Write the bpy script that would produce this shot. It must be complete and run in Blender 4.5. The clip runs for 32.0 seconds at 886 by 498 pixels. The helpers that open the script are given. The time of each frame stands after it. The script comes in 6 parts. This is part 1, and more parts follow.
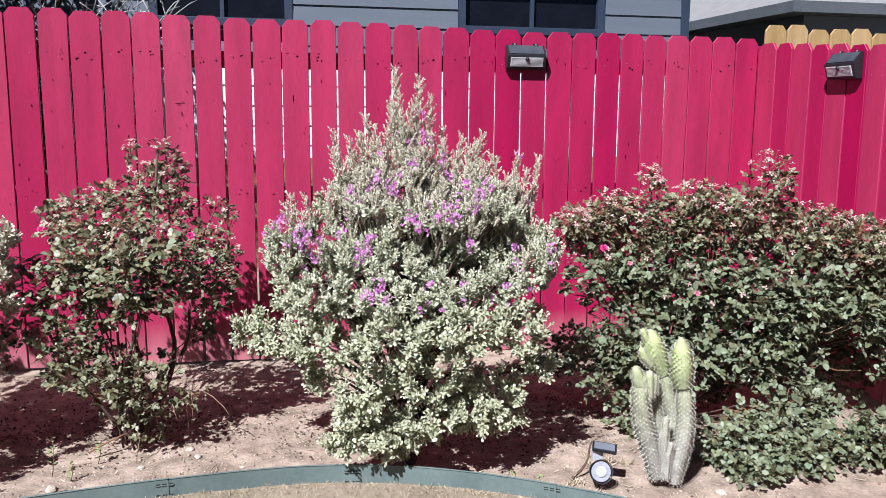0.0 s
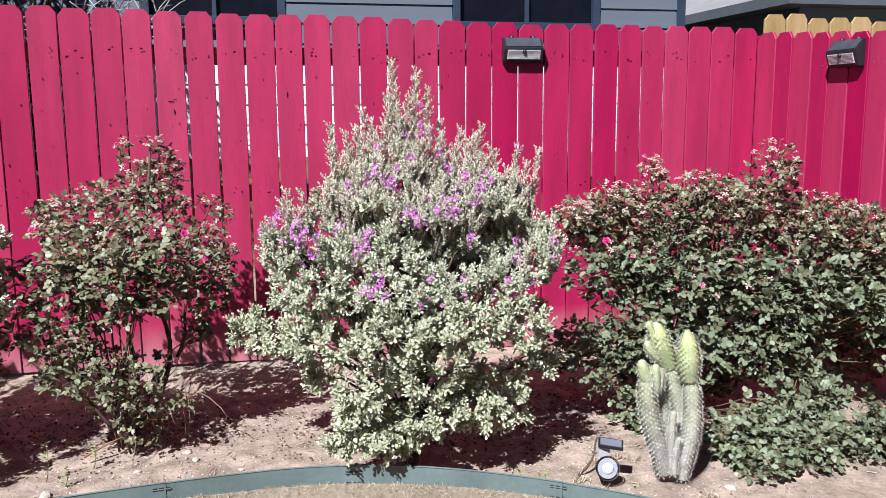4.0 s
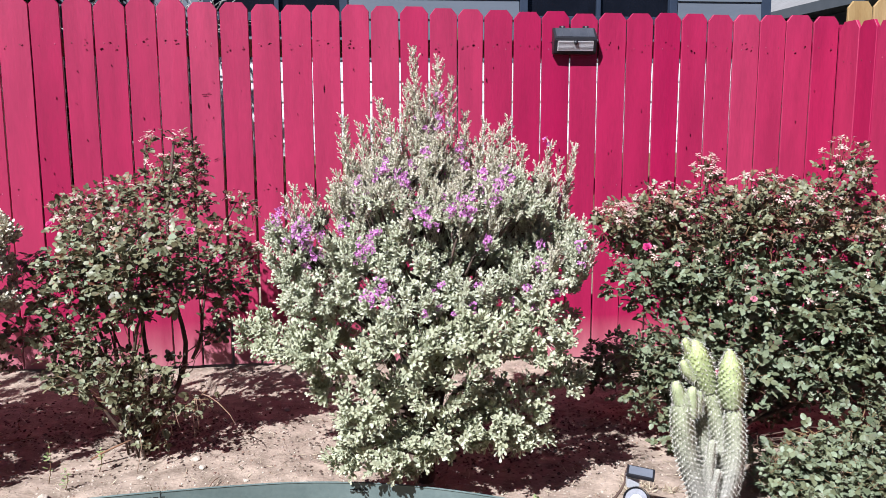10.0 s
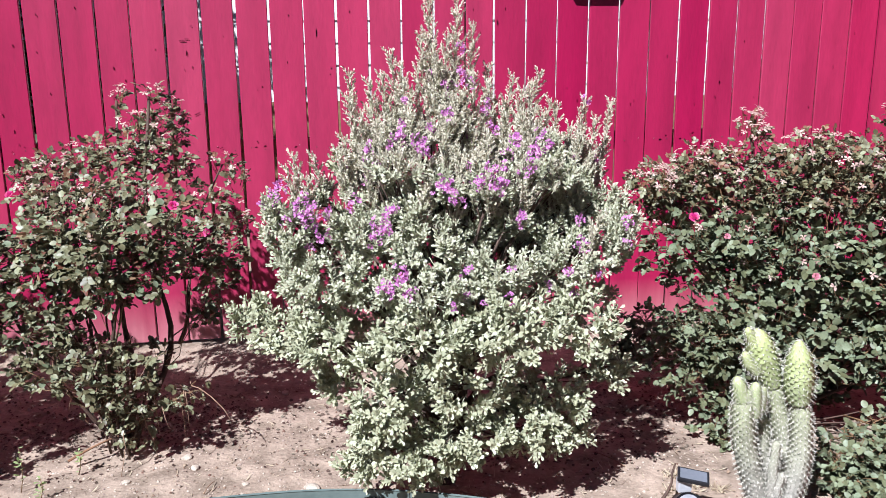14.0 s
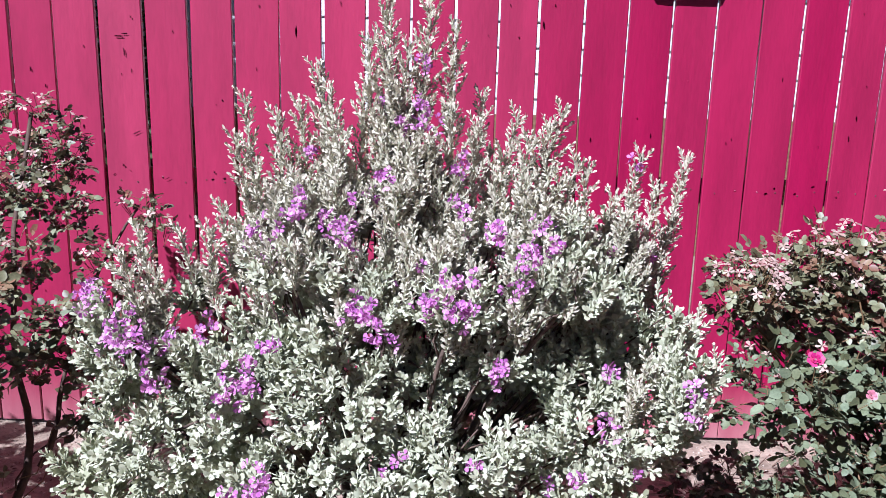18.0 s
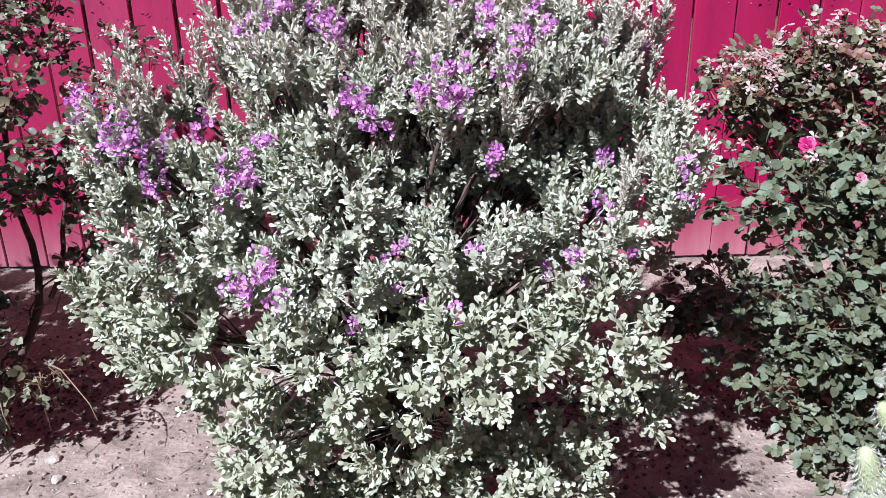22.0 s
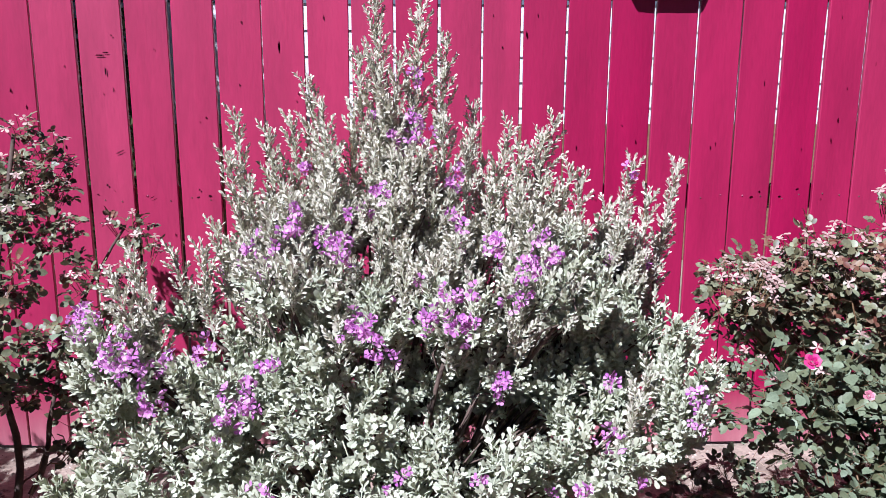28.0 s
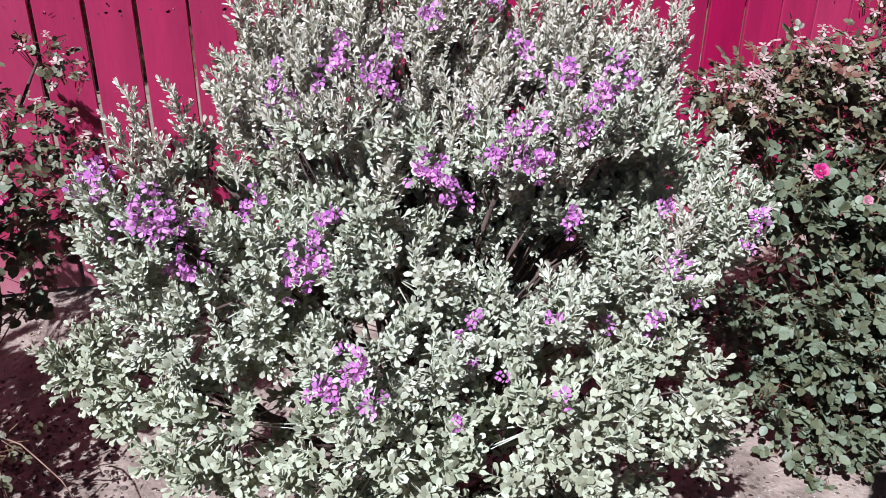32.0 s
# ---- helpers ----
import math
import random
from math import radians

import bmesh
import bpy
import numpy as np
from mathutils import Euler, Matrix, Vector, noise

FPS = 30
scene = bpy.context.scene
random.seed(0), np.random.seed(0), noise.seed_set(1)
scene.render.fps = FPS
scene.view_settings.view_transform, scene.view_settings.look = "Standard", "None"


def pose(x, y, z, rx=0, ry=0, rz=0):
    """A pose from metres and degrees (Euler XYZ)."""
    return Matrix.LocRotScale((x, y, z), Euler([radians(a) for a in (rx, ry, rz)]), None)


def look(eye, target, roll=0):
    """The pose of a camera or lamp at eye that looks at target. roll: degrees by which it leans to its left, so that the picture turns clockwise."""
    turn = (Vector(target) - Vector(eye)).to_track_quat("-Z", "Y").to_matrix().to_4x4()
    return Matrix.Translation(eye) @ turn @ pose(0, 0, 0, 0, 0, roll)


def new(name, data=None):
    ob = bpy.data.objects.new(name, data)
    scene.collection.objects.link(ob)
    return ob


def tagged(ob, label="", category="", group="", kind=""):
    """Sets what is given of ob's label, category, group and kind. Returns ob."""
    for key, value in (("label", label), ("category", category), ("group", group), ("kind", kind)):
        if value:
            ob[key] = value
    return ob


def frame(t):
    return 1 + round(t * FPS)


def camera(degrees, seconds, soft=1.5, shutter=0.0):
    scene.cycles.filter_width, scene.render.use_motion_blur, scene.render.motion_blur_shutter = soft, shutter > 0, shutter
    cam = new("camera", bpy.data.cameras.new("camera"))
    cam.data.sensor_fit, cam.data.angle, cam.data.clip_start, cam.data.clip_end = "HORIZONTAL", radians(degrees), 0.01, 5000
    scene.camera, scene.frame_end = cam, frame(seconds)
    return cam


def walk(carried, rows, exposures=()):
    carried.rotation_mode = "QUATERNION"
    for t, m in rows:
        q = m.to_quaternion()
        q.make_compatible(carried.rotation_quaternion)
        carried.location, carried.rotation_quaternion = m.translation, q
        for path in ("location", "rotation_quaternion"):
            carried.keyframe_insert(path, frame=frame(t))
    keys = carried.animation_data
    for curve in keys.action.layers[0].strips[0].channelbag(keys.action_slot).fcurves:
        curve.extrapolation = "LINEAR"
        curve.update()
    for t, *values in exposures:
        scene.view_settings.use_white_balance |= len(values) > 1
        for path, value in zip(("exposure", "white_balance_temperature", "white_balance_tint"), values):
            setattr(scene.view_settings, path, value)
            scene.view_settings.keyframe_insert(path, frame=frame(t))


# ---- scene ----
# ---- camera ----
cam = camera(55.3, 32.0, soft=0.5)
PATH = [
    (0, (0.296, -0.115, 1.350), (0.717, 1.814, 1.031), 0.4),
    (0.5, (0.312, -0.112, 1.331), (0.726, 1.819, 1.016), 0.4),
    (1, (0.301, -0.141, 1.314), (0.726, 1.789, 1.004), 0.5),
    (1.5, (0.302, -0.151, 1.294), (0.726, 1.777, 0.976), 0.8),
    (2, (0.303, -0.142, 1.299), (0.726, 1.788, 0.986), 0.7),
    (2.5, (0.302, -0.135, 1.308), (0.718, 1.796, 0.996), 0.7),
    (4.5, (0.296, 0.062, 1.319), (0.728, 1.988, 0.996), -0.6),
    (5, (0.342, 0.209, 1.319), (0.747, 2.134, 0.961), -1.0),
    (5.5, (0.501, 0.248, 1.299), (0.734, 2.205, 0.958), -0.2),
    (6, (0.543, 0.213, 1.303), (0.751, 2.171, 0.954), 0.5),
    (6.5, (0.556, 0.181, 1.277), (0.751, 2.145, 0.952), 0.6),
    (7, (0.563, 0.153, 1.288), (0.749, 2.118, 0.969), 0.6),
    (7.5, (0.560, 0.156, 1.288), (0.758, 2.122, 0.977), 0.5),
    (8, (0.564, 0.159, 1.284), (0.769, 2.125, 0.983), 0.3),
    (8.5, (0.581, 0.155, 1.282), (0.780, 2.124, 0.988), -0.0),
    (9, (0.587, 0.147, 1.278), (0.800, 2.112, 0.979), -0.0),
    (9.5, (0.598, 0.148, 1.276), (0.820, 2.112, 0.972), -0.0),
    (10, (0.601, 0.152, 1.279), (0.821, 2.115, 0.967), -0.2),
    (10.5, (0.597, 0.159, 1.285), (0.824, 2.119, 0.957), -0.3),
    (11, (0.594, 0.164, 1.274), (0.818, 2.123, 0.940), -0.2),
    (11.5, (0.601, 0.162, 1.279), (0.820, 2.120, 0.933), -0.3),
    (12, (0.599, 0.166, 1.283), (0.822, 2.120, 0.924), -0.2),
    (12.5, (0.586, 0.174, 1.287), (0.811, 2.127, 0.921), -0.1),
    (13, (0.589, 0.216, 1.285), (0.797, 2.168, 0.904), -0.2),
    (13.5, (0.577, 0.304, 1.312), (0.778, 2.25, 0.896), -0.4),
    (14, (0.509, 0.571, 1.336), (0.775, 2.5, 0.878), -0.5),
    (14.5, (0.537, 0.792, 1.353), (0.827, 2.713, 0.878), -1.5),
    (15, (0.666, 1.074, 1.37), (0.926, 3.005, 0.918), -1.4),
    (15.5, (0.713, 1.234, 1.389), (0.947, 3.177, 0.977), -0.5),
    (17.5, (0.871, 1.669, 1.378), (0.94, 3.622, 0.954), 1.5),
    (18, (0.928, 1.627, 1.366), (0.98, 3.573, 0.909), 1.5),
    (18.5, (0.914, 1.592, 1.351), (0.973, 3.532, 0.869), 0.7),
    (19, (0.88, 1.568, 1.335), (0.928, 3.508, 0.852), 1.3),
    (19.5, (0.878, 1.569, 1.331), (0.923, 3.497, 0.802), 1.0),
    (20, (0.875, 1.571, 1.312), (0.887, 3.487, 0.737), 1.4),
    (20.5, (0.879, 1.581, 1.287), (0.886, 3.477, 0.652), 0.8),
    (21, (0.874, 1.577, 1.273), (0.887, 3.459, 0.597), 0.8),
    (21.5, (0.876, 1.574, 1.253), (0.891, 3.441, 0.536), 0.5),
    (22, (0.924, 1.578, 1.253), (0.99, 3.425, 0.489), -0.9),
    (22.5, (0.935, 1.584, 1.294), (1.12, 3.417, 0.515), -0.0),
    (23, (0.947, 1.592, 1.318), (1.143, 3.442, 0.584), -0.2),
    (23.5, (0.948, 1.619, 1.355), (1.174, 3.479, 0.657), 0.2),
    (24, (0.944, 1.664, 1.375), (1.19, 3.536, 0.713), 0.5),
    (24.5, (0.938, 1.673, 1.407), (1.2, 3.57, 0.828), 0.8),
    (25, (0.92, 1.669, 1.405), (1.195, 3.575, 0.866), 1.2),
    (25.5, (0.895, 1.654, 1.398), (1.121, 3.578, 0.899), 1.8),
    (27.5, (0.886, 1.647, 1.413), (1.017, 3.583, 0.928), 0.8),
    (28, (0.901, 1.637, 1.369), (0.997, 3.587, 0.936), 0.2),
    (28.5, (0.822, 1.647, 1.337), (0.913, 3.591, 0.875), 1.9),
    (29, (0.848, 1.651, 1.357), (0.865, 3.571, 0.797), 0.7),
    (29.5, (0.82, 1.647, 1.31), (0.856, 3.552, 0.701), 2.2),
    (30, (0.837, 1.631, 1.294), (0.79, 3.534, 0.68), 1.7),
    (30.5, (0.815, 1.636, 1.302), (0.752, 3.528, 0.658), 2.5),
    (31, (0.804, 1.645, 1.296), (0.751, 3.519, 0.6), 1.5),
    (31.5, (0.664, 1.698, 1.378), (0.863, 3.497, 0.528), 0.7),
    (32, (0.593, 1.792, 1.387), (1.008, 3.544, 0.517), 0.6),
]
LIGHT = [(0, 1.085, 5850, 14), (13, 1.125, 5830, 13), (16, 1.105, 5595, 17), (19.5, 1.035, 5365, 19), (21, 0.955, 5315, 20), (23, 0.955, 5415, 19), (25, 1.045, 5425, 18), (28.5, 1.055, 5415, 18), (30, 0.975, 5325, 19), (31, 0.955, 5305, 19), (32, 0.715, 5425, 18)]
walk(cam, [(t, look(eye, target, roll)) for t, eye, target, roll in PATH], LIGHT)

# ---- light ----
SUN = Vector((-0.44, -0.53, 0.725)).normalized()
world = bpy.data.worlds.new("world")
world.use_nodes = True
scene.world = world
wn = world.node_tree.nodes
sky = wn.new("ShaderNodeTexSky")
sky.sky_type, sky.sun_disc = "NISHITA", False
sky.sun_elevation = math.asin(SUN.z)
sky.sun_rotation = math.atan2(SUN.x, SUN.y)
sky.air_density, sky.dust_density = 0.22, 0.05
wn["Background"].inputs["Strength"].default_value = 0.05
world.node_tree.links.new(sky.outputs[0], wn["Background"].inputs["Color"])
sun = new("sun", bpy.data.lights.new("sun", "SUN"))
sun.data.energy, sun.data.angle, sun.data.color = 5.0, radians(0.5), (1.0, 0.975, 0.955)
sun.matrix_world = look(SUN * 40, (0, 0, 0))

RNG = np.random.default_rng(7)
UP = np.array((0.0, 0.0, 1.0))


# ---- materials ----
def mat(name, base, dark=None, scale=8.0, fine=90.0, rough=0.6, bump=0.2, island=0.0, metal=0.0, leaf=0.0, stretch=None, obj=0.0, spec=0.4, coat=0.0, dusty=None):
    """A surface with coarse and fine variation between two colours, fine relief, and a shift from piece to piece."""
    m = bpy.data.materials.new(name)
    m.use_nodes = True
    nt = m.node_tree
    n, l = nt.nodes, nt.links
    p = n["Principled BSDF"]
    dark = dark or tuple(c * 0.6 for c in base)
    co = n.new("ShaderNodeTexCoord")
    src = co.outputs["Object"]
    if obj:
        info, off = n.new("ShaderNodeObjectInfo"), n.new("ShaderNodeVectorMath")
        off.operation = "MULTIPLY_ADD"
        off.inputs[1].default_value = (37.0, 53.0, 29.0)
        l.new(info.outputs["Random"], off.inputs[0])
        l.new(co.outputs["Object"], off.inputs[2])
        src = off.outputs[0]
    if stretch:
        mp = n.new("ShaderNodeMapping")
        mp.inputs["Scale"].default_value = stretch
        l.new(src, mp.inputs["Vector"])
        src = mp.outputs[0]
    a, b = n.new("ShaderNodeTexNoise"), n.new("ShaderNodeTexNoise")
    for t, s, d in ((a, scale, 5.0), (b, fine, 3.0)):
        t.inputs["Scale"].default_value, t.inputs["Detail"].default_value = s, d
        l.new(src, t.inputs["Vector"])
    mixn = n.new("ShaderNodeMath")
    mixn.operation = "MULTIPLY_ADD"
    l.new(b.outputs["Fac"], mixn.inputs[0])
    mixn.inputs[1].default_value = 0.45
    l.new(a.outputs["Fac"], mixn.inputs[2])
    ramp = n.new("ShaderNodeValToRGB")
    ramp.color_ramp.elements[0].position, ramp.color_ramp.elements[1].position = 0.5, 0.95
    ramp.color_ramp.elements[0].color, ramp.color_ramp.elements[1].color = (*dark, 1), (*base, 1)
    l.new(mixn.outputs[0], ramp.inputs["Fac"])
    col = ramp.outputs["Color"]
    if island or obj:
        hsv = n.new("ShaderNodeHueSaturation")
        if island:
            rnd = n.new("ShaderNodeNewGeometry").outputs["Random Per Island"]
        else:
            rnd = n.new("ShaderNodeObjectInfo").outputs["Random"]
        k = island or obj
        for sock, lo, hi in (("Value", 1 - k, 1 + k), ("Hue", 0.5 - 0.075 * island, 0.5 + 0.055 * island), ("Saturation", 1 + 0.4 * k, 1 - 0.4 * k)):
            r = n.new("ShaderNodeMapRange")
            r.inputs["To Min"].default_value, r.inputs["To Max"].default_value = lo, hi
            l.new(rnd, r.inputs["Value"])
            l.new(r.outputs[0], hsv.inputs[sock])
        l.new(col, hsv.inputs["Color"])
        col = hsv.outputs["Color"]
    if dusty:
        sep, fade, mul, dm = n.new("ShaderNodeSeparateXYZ"), n.new("ShaderNodeMapRange"), n.new("ShaderNodeMath"), n.new("ShaderNodeMix")
        l.new(co.outputs["Object"], sep.inputs[0])
        l.new(sep.outputs["Z"], fade.inputs["Value"])
        fade.inputs["From Min"].default_value, fade.inputs["From Max"].default_value = 0.24, 0.02
        mul.operation = "MULTIPLY"
        l.new(fade.outputs[0], mul.inputs[0])
        l.new(a.outputs["Fac"], mul.inputs[1])
        dm.data_type = "RGBA"
        l.new(mul.outputs[0], dm.inputs["Factor"])
        l.new(col, dm.inputs["A"])
        dm.inputs["B"].default_value = (*dusty, 1)
        col = dm.outputs["Result"]
    l.new(col, p.inputs["Base Color"])
    p.inputs["Roughness"].default_value, p.inputs["Metallic"].default_value = rough, metal
    p.inputs["Specular IOR Level"].default_value = spec
    p.inputs["Coat Weight"].default_value = coat
    if bump:
        bp = n.new("ShaderNodeBump")
        bp.inputs["Strength"].default_value, bp.inputs["Distance"].default_value = bump, 0.01
        l.new(mixn.outputs[0], bp.inputs["Height"])
        l.new(bp.outputs[0], p.inputs["Normal"])
    if leaf:
        tr, mx = n.new("ShaderNodeBsdfTranslucent"), n.new("ShaderNodeMixShader")
        l.new(col, tr.inputs["Color"])
        mx.inputs[0].default_value = leaf
        l.new(p.outputs[0], mx.inputs[1])
        l.new(tr.outputs[0], mx.inputs[2])
        l.new(mx.outputs[0], n["Material Output"].inputs["Surface"])
    return m


M = dict(
    picket=mat("red_painted_wood", (0.3268, 0.0123, 0.06224), (0.2394, 0.008685, 0.04632), 2.2, 24.0, 0.47, 0.10, obj=0.10, stretch=(5, 5, 0.8), spec=0.48, dusty=(0.4125, 0.225, 0.225)),
    stain=mat("old_red_dent", (0.2025, 0.009, 0.045), (0.1575, 0.0075, 0.036), 30.0, 120.0, 0.6, 0.4),
    rail=mat("raw_cedar", (0.225, 0.1275, 0.0675), (0.12, 0.0675, 0.0375), 6.0, 60.0, 0.8, 0.4, stretch=(0.6, 6, 6)),
    cedar=mat("new_cedar", (0.375, 0.2587, 0.1162), (0.2775, 0.1762, 0.07125), 4.0, 50.0, 0.75, 0.3, obj=0.16, stretch=(6, 6, 0.7)),
    soil=mat("sandy_soil", (0.375, 0.296, 0.228), (0.170, 0.131, 0.098), 11.0, 75.0, 0.95, 1.0, spec=0.1),
    lawn=mat("dry_lawn", (0.285, 0.2325, 0.1688), (0.15, 0.12, 0.0825), 3.0, 70.0, 0.95, 0.9, spec=0.1),
    straw=mat("dry_grass_blades", (0.45, 0.3825, 0.2775), (0.3, 0.24, 0.1575), 30.0, 200.0, 0.8, 0, island=0.25, leaf=0.15, spec=0.2),
    pebble=mat("pale_pebbles", (0.405, 0.3375, 0.27), (0.225, 0.1762, 0.1387), 40.0, 200.0, 0.85, 0.3, island=0.3),
    litter=mat("dead_leaves", (0.255, 0.1762, 0.12), (0.1275, 0.07875, 0.0525), 60.0, 200.0, 0.85, 0.1, island=0.4),
    # coloured darker than the other litter to deepen the bushes' shade
    shade_litter=mat("shade_dark_leaves", (0.135, 0.102, 0.075), (0.07, 0.052, 0.04), 60.0, 200.0, 0.9, 0.1, island=0.5, spec=0.2),
    stick=mat("dry_stick", (0.24, 0.1275, 0.0675), (0.12, 0.06, 0.03375), 40.0, 200.0, 0.85, 0.3),
    # leaves whiter above, greener below; part of the difference is painted light and shade
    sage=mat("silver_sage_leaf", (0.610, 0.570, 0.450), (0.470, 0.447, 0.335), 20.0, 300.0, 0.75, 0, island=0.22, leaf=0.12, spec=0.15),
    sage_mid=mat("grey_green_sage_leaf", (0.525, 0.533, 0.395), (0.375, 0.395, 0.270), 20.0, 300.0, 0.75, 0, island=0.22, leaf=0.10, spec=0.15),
    sage_shade=mat("shaded_green_sage_leaf", (0.470, 0.482, 0.335), (0.305, 0.326, 0.205), 20.0, 300.0, 0.75, 0, island=0.25, leaf=0.10, spec=0.15),
    sage_green=mat("fresh_sage_leaf", (0.285, 0.3525, 0.1575), (0.21, 0.2775, 0.105), 20.0, 300.0, 0.7, 0, island=0.2, leaf=0.2, spec=0.3),
    sage_wood=mat("grey_brown_bark", (0.1275, 0.08625, 0.06375), (0.06, 0.039, 0.03), 30.0, 180.0, 0.9, 0.6),
    sage_dry=mat("dry_twig", (0.27, 0.18, 0.12), (0.165, 0.0975, 0.06), 30.0, 180.0, 0.9, 0.2),
    bloom=mat("violet_petal", (0.69, 0.31, 0.60), (0.52, 0.17, 0.46), 40.0, 300.0, 0.65, 0, island=0.35, leaf=0.3, spec=0.2),
    rose=mat("dark_rose_leaf", (0.208, 0.205, 0.106), (0.076, 0.079, 0.042), 15.0, 200.0, 0.48, 0, island=0.5, leaf=0.06, spec=0.42),
    rose_big=mat("broad_rose_leaf", (0.170, 0.194, 0.106), (0.072, 0.090, 0.049), 15.0, 200.0, 0.52, 0, island=0.45, leaf=0.07, spec=0.36),
    rose_single=mat("broad_outer_rose_leaf", (0.185, 0.215, 0.13), (0.09, 0.115, 0.065), 15.0, 200.0, 0.55, 0, leaf=0.07, obj=0.35, spec=0.28),
    rose_red=mat("young_red_leaf", (0.225, 0.1275, 0.0675), (0.135, 0.06375, 0.04125), 15.0, 200.0, 0.45, 0, island=0.4, leaf=0.2, spec=0.45),
    cane=mat("rose_cane", (0.0975, 0.05625, 0.0375), (0.045, 0.02625, 0.0195), 30.0, 160.0, 0.75, 0.4),
    cane_green=mat("young_cane", (0.195, 0.12, 0.05625), (0.1125, 0.06375, 0.03), 30.0, 160.0, 0.6, 0.2),
    sepal=mat("spent_sepals", (0.51, 0.3975, 0.3375), (0.39, 0.24, 0.195), 40.0, 200.0, 0.7, 0, island=0.3, leaf=0.25),
    petal=mat("pink_petal", (0.54, 0.04125, 0.195), (0.45, 0.0225, 0.1275), 60.0, 300.0, 0.55, 0, island=0.15, leaf=0.25),
    petal_pale=mat("faded_pink_petal", (0.54, 0.225, 0.27), (0.45, 0.15, 0.195), 60.0, 300.0, 0.6, 0, island=0.15, leaf=0.25),
    cactus_old=mat("grey_green_cactus_skin", (1.0, 1.0, 1.0), (0.6, 0.6, 0.6), 25.0, 160.0, 0.8, 0.3),
    spine=mat("white_spines", (0.54, 0.525, 0.45), (0.435, 0.4125, 0.345), 50.0, 300.0, 0.6, 0, island=0.15),
    edging=mat("green_edging_paint", (0.1237, 0.1613, 0.15), (0.07875, 0.1087, 0.1013), 5.0, 60.0, 0.45, 0.15, spec=0.5),
    slot=mat("dark_slot", (0.0225, 0.02625, 0.0225), None, 20.0, 100.0, 0.8, 0),
    black=mat("black_plastic", (0.0165, 0.0165, 0.0195), (0.0105, 0.0105, 0.01275), 20.0, 200.0, 0.42, 0.05),
    grey=mat("grey_plastic", (0.0675, 0.07125, 0.075), (0.045, 0.04725, 0.0525), 20.0, 200.0, 0.4, 0.05),
    cell=mat("solar_cell", (0.06375, 0.0675, 0.07875), (0.04125, 0.045, 0.054), 15.0, 100.0, 0.25, 0, coat=0.6),
    # pale tone stands for the sky reflected in the spotlight's panel
    pale_cell=mat("sky_sheen_cell", (0.15, 0.1613, 0.1875), (0.1125, 0.1237, 0.1425), 15.0, 100.0, 0.35, 0, coat=0.4),
    lens=mat("clear_grey_lens", (0.315, 0.3225, 0.345), (0.225, 0.2325, 0.255), 60.0, 200.0, 0.25, 0.2, coat=0.5),
    diffuser=mat("ribbed_diffuser", (0.45, 0.4425, 0.435), (0.375, 0.3675, 0.3675), 10.0, 300.0, 0.3, 0.1),
    steel=mat("bright_screw", (0.75, 0.74, 0.72), (0.55, 0.54, 0.52), 30.0, 200.0, 0.3, 0, metal=0.8),
    reflector=mat("silver_reflector", (0.54, 0.5475, 0.5625), (0.45, 0.4575, 0.4725), 30.0, 200.0, 0.3, 0, metal=0.25),
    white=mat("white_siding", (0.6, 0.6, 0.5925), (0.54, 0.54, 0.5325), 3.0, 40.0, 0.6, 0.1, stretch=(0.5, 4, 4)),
    # the eave's shade is painted into this darker blue
    siding=mat("eave_shade_siding", (0.09568, 0.1113, 0.132), (0.0828, 0.09835, 0.119), 3.0, 40.0, 0.6, 0.1, stretch=(0.5, 4, 4)),
    trim=mat("slate_blue_trim", (0.024, 0.036, 0.0585), (0.018, 0.027, 0.045), 8.0, 60.0, 0.5, 0.1),
    screen=mat("dark_window", (0.006, 0.00675, 0.0105), (0.00375, 0.0045, 0.00675), 6.0, 100.0, 0.25, 0, spec=0.25),
    bluewall=mat("grey_blue_wall", (0.08928, 0.1154, 0.1414), (0.0744, 0.09672, 0.1228), 3.0, 40.0, 0.7, 0.15),
    shingle=mat("pale_shingles", (0.2196, 0.2143, 0.2091), (0.1673, 0.162, 0.1568), 6.0, 80.0, 0.9, 0.5),
    fascia=mat("grey_fascia", (0.07586, 0.08479, 0.09367), (0.05801, 0.06694, 0.0736), 5.0, 60.0, 0.6, 0.1),
    tree=mat("dark_tree_leaf", (0.0525, 0.07125, 0.0225), (0.02625, 0.0375, 0.0135), 15.0, 200.0, 0.5, 0, island=0.35, leaf=0.15),
    tree_pale=mat("pale_bare_twigs", (0.375, 0.3675, 0.345), (0.27, 0.2625, 0.2475), 15.0, 200.0, 0.8, 0, island=0.2),
)


# ---- builders ----
def mesh_of(name, verts, faces, material, smooth=False):
    me = bpy.data.meshes.new(name)
    me.from_pydata(verts.tolist() if hasattr(verts, "tolist") else verts, [], faces.tolist() if hasattr(faces, "tolist") else faces)
    me.materials.append(material)
    if smooth:
        me.shade_smooth()
    me.update()
    return me


def part_mesh(name, me, parent=None, label=""):
    ob = new(name, me)
    if parent:
        ob.parent = parent
    return tagged(ob, label)


def part(name, bm, material, parent=None, label="", smooth=False):
    me = bpy.data.meshes.new(name)
    bm.to_mesh(me)
    bm.free()
    me.materials.append(material)
    if smooth:
        me.shade_smooth()
    return part_mesh(name, me, parent, label)


def thing(name, at, label, category, group="", kind=""):
    ob = new(name)
    ob.location = at
    ob.empty_display_size = 0.1
    return tagged(ob, label, category, group, kind)


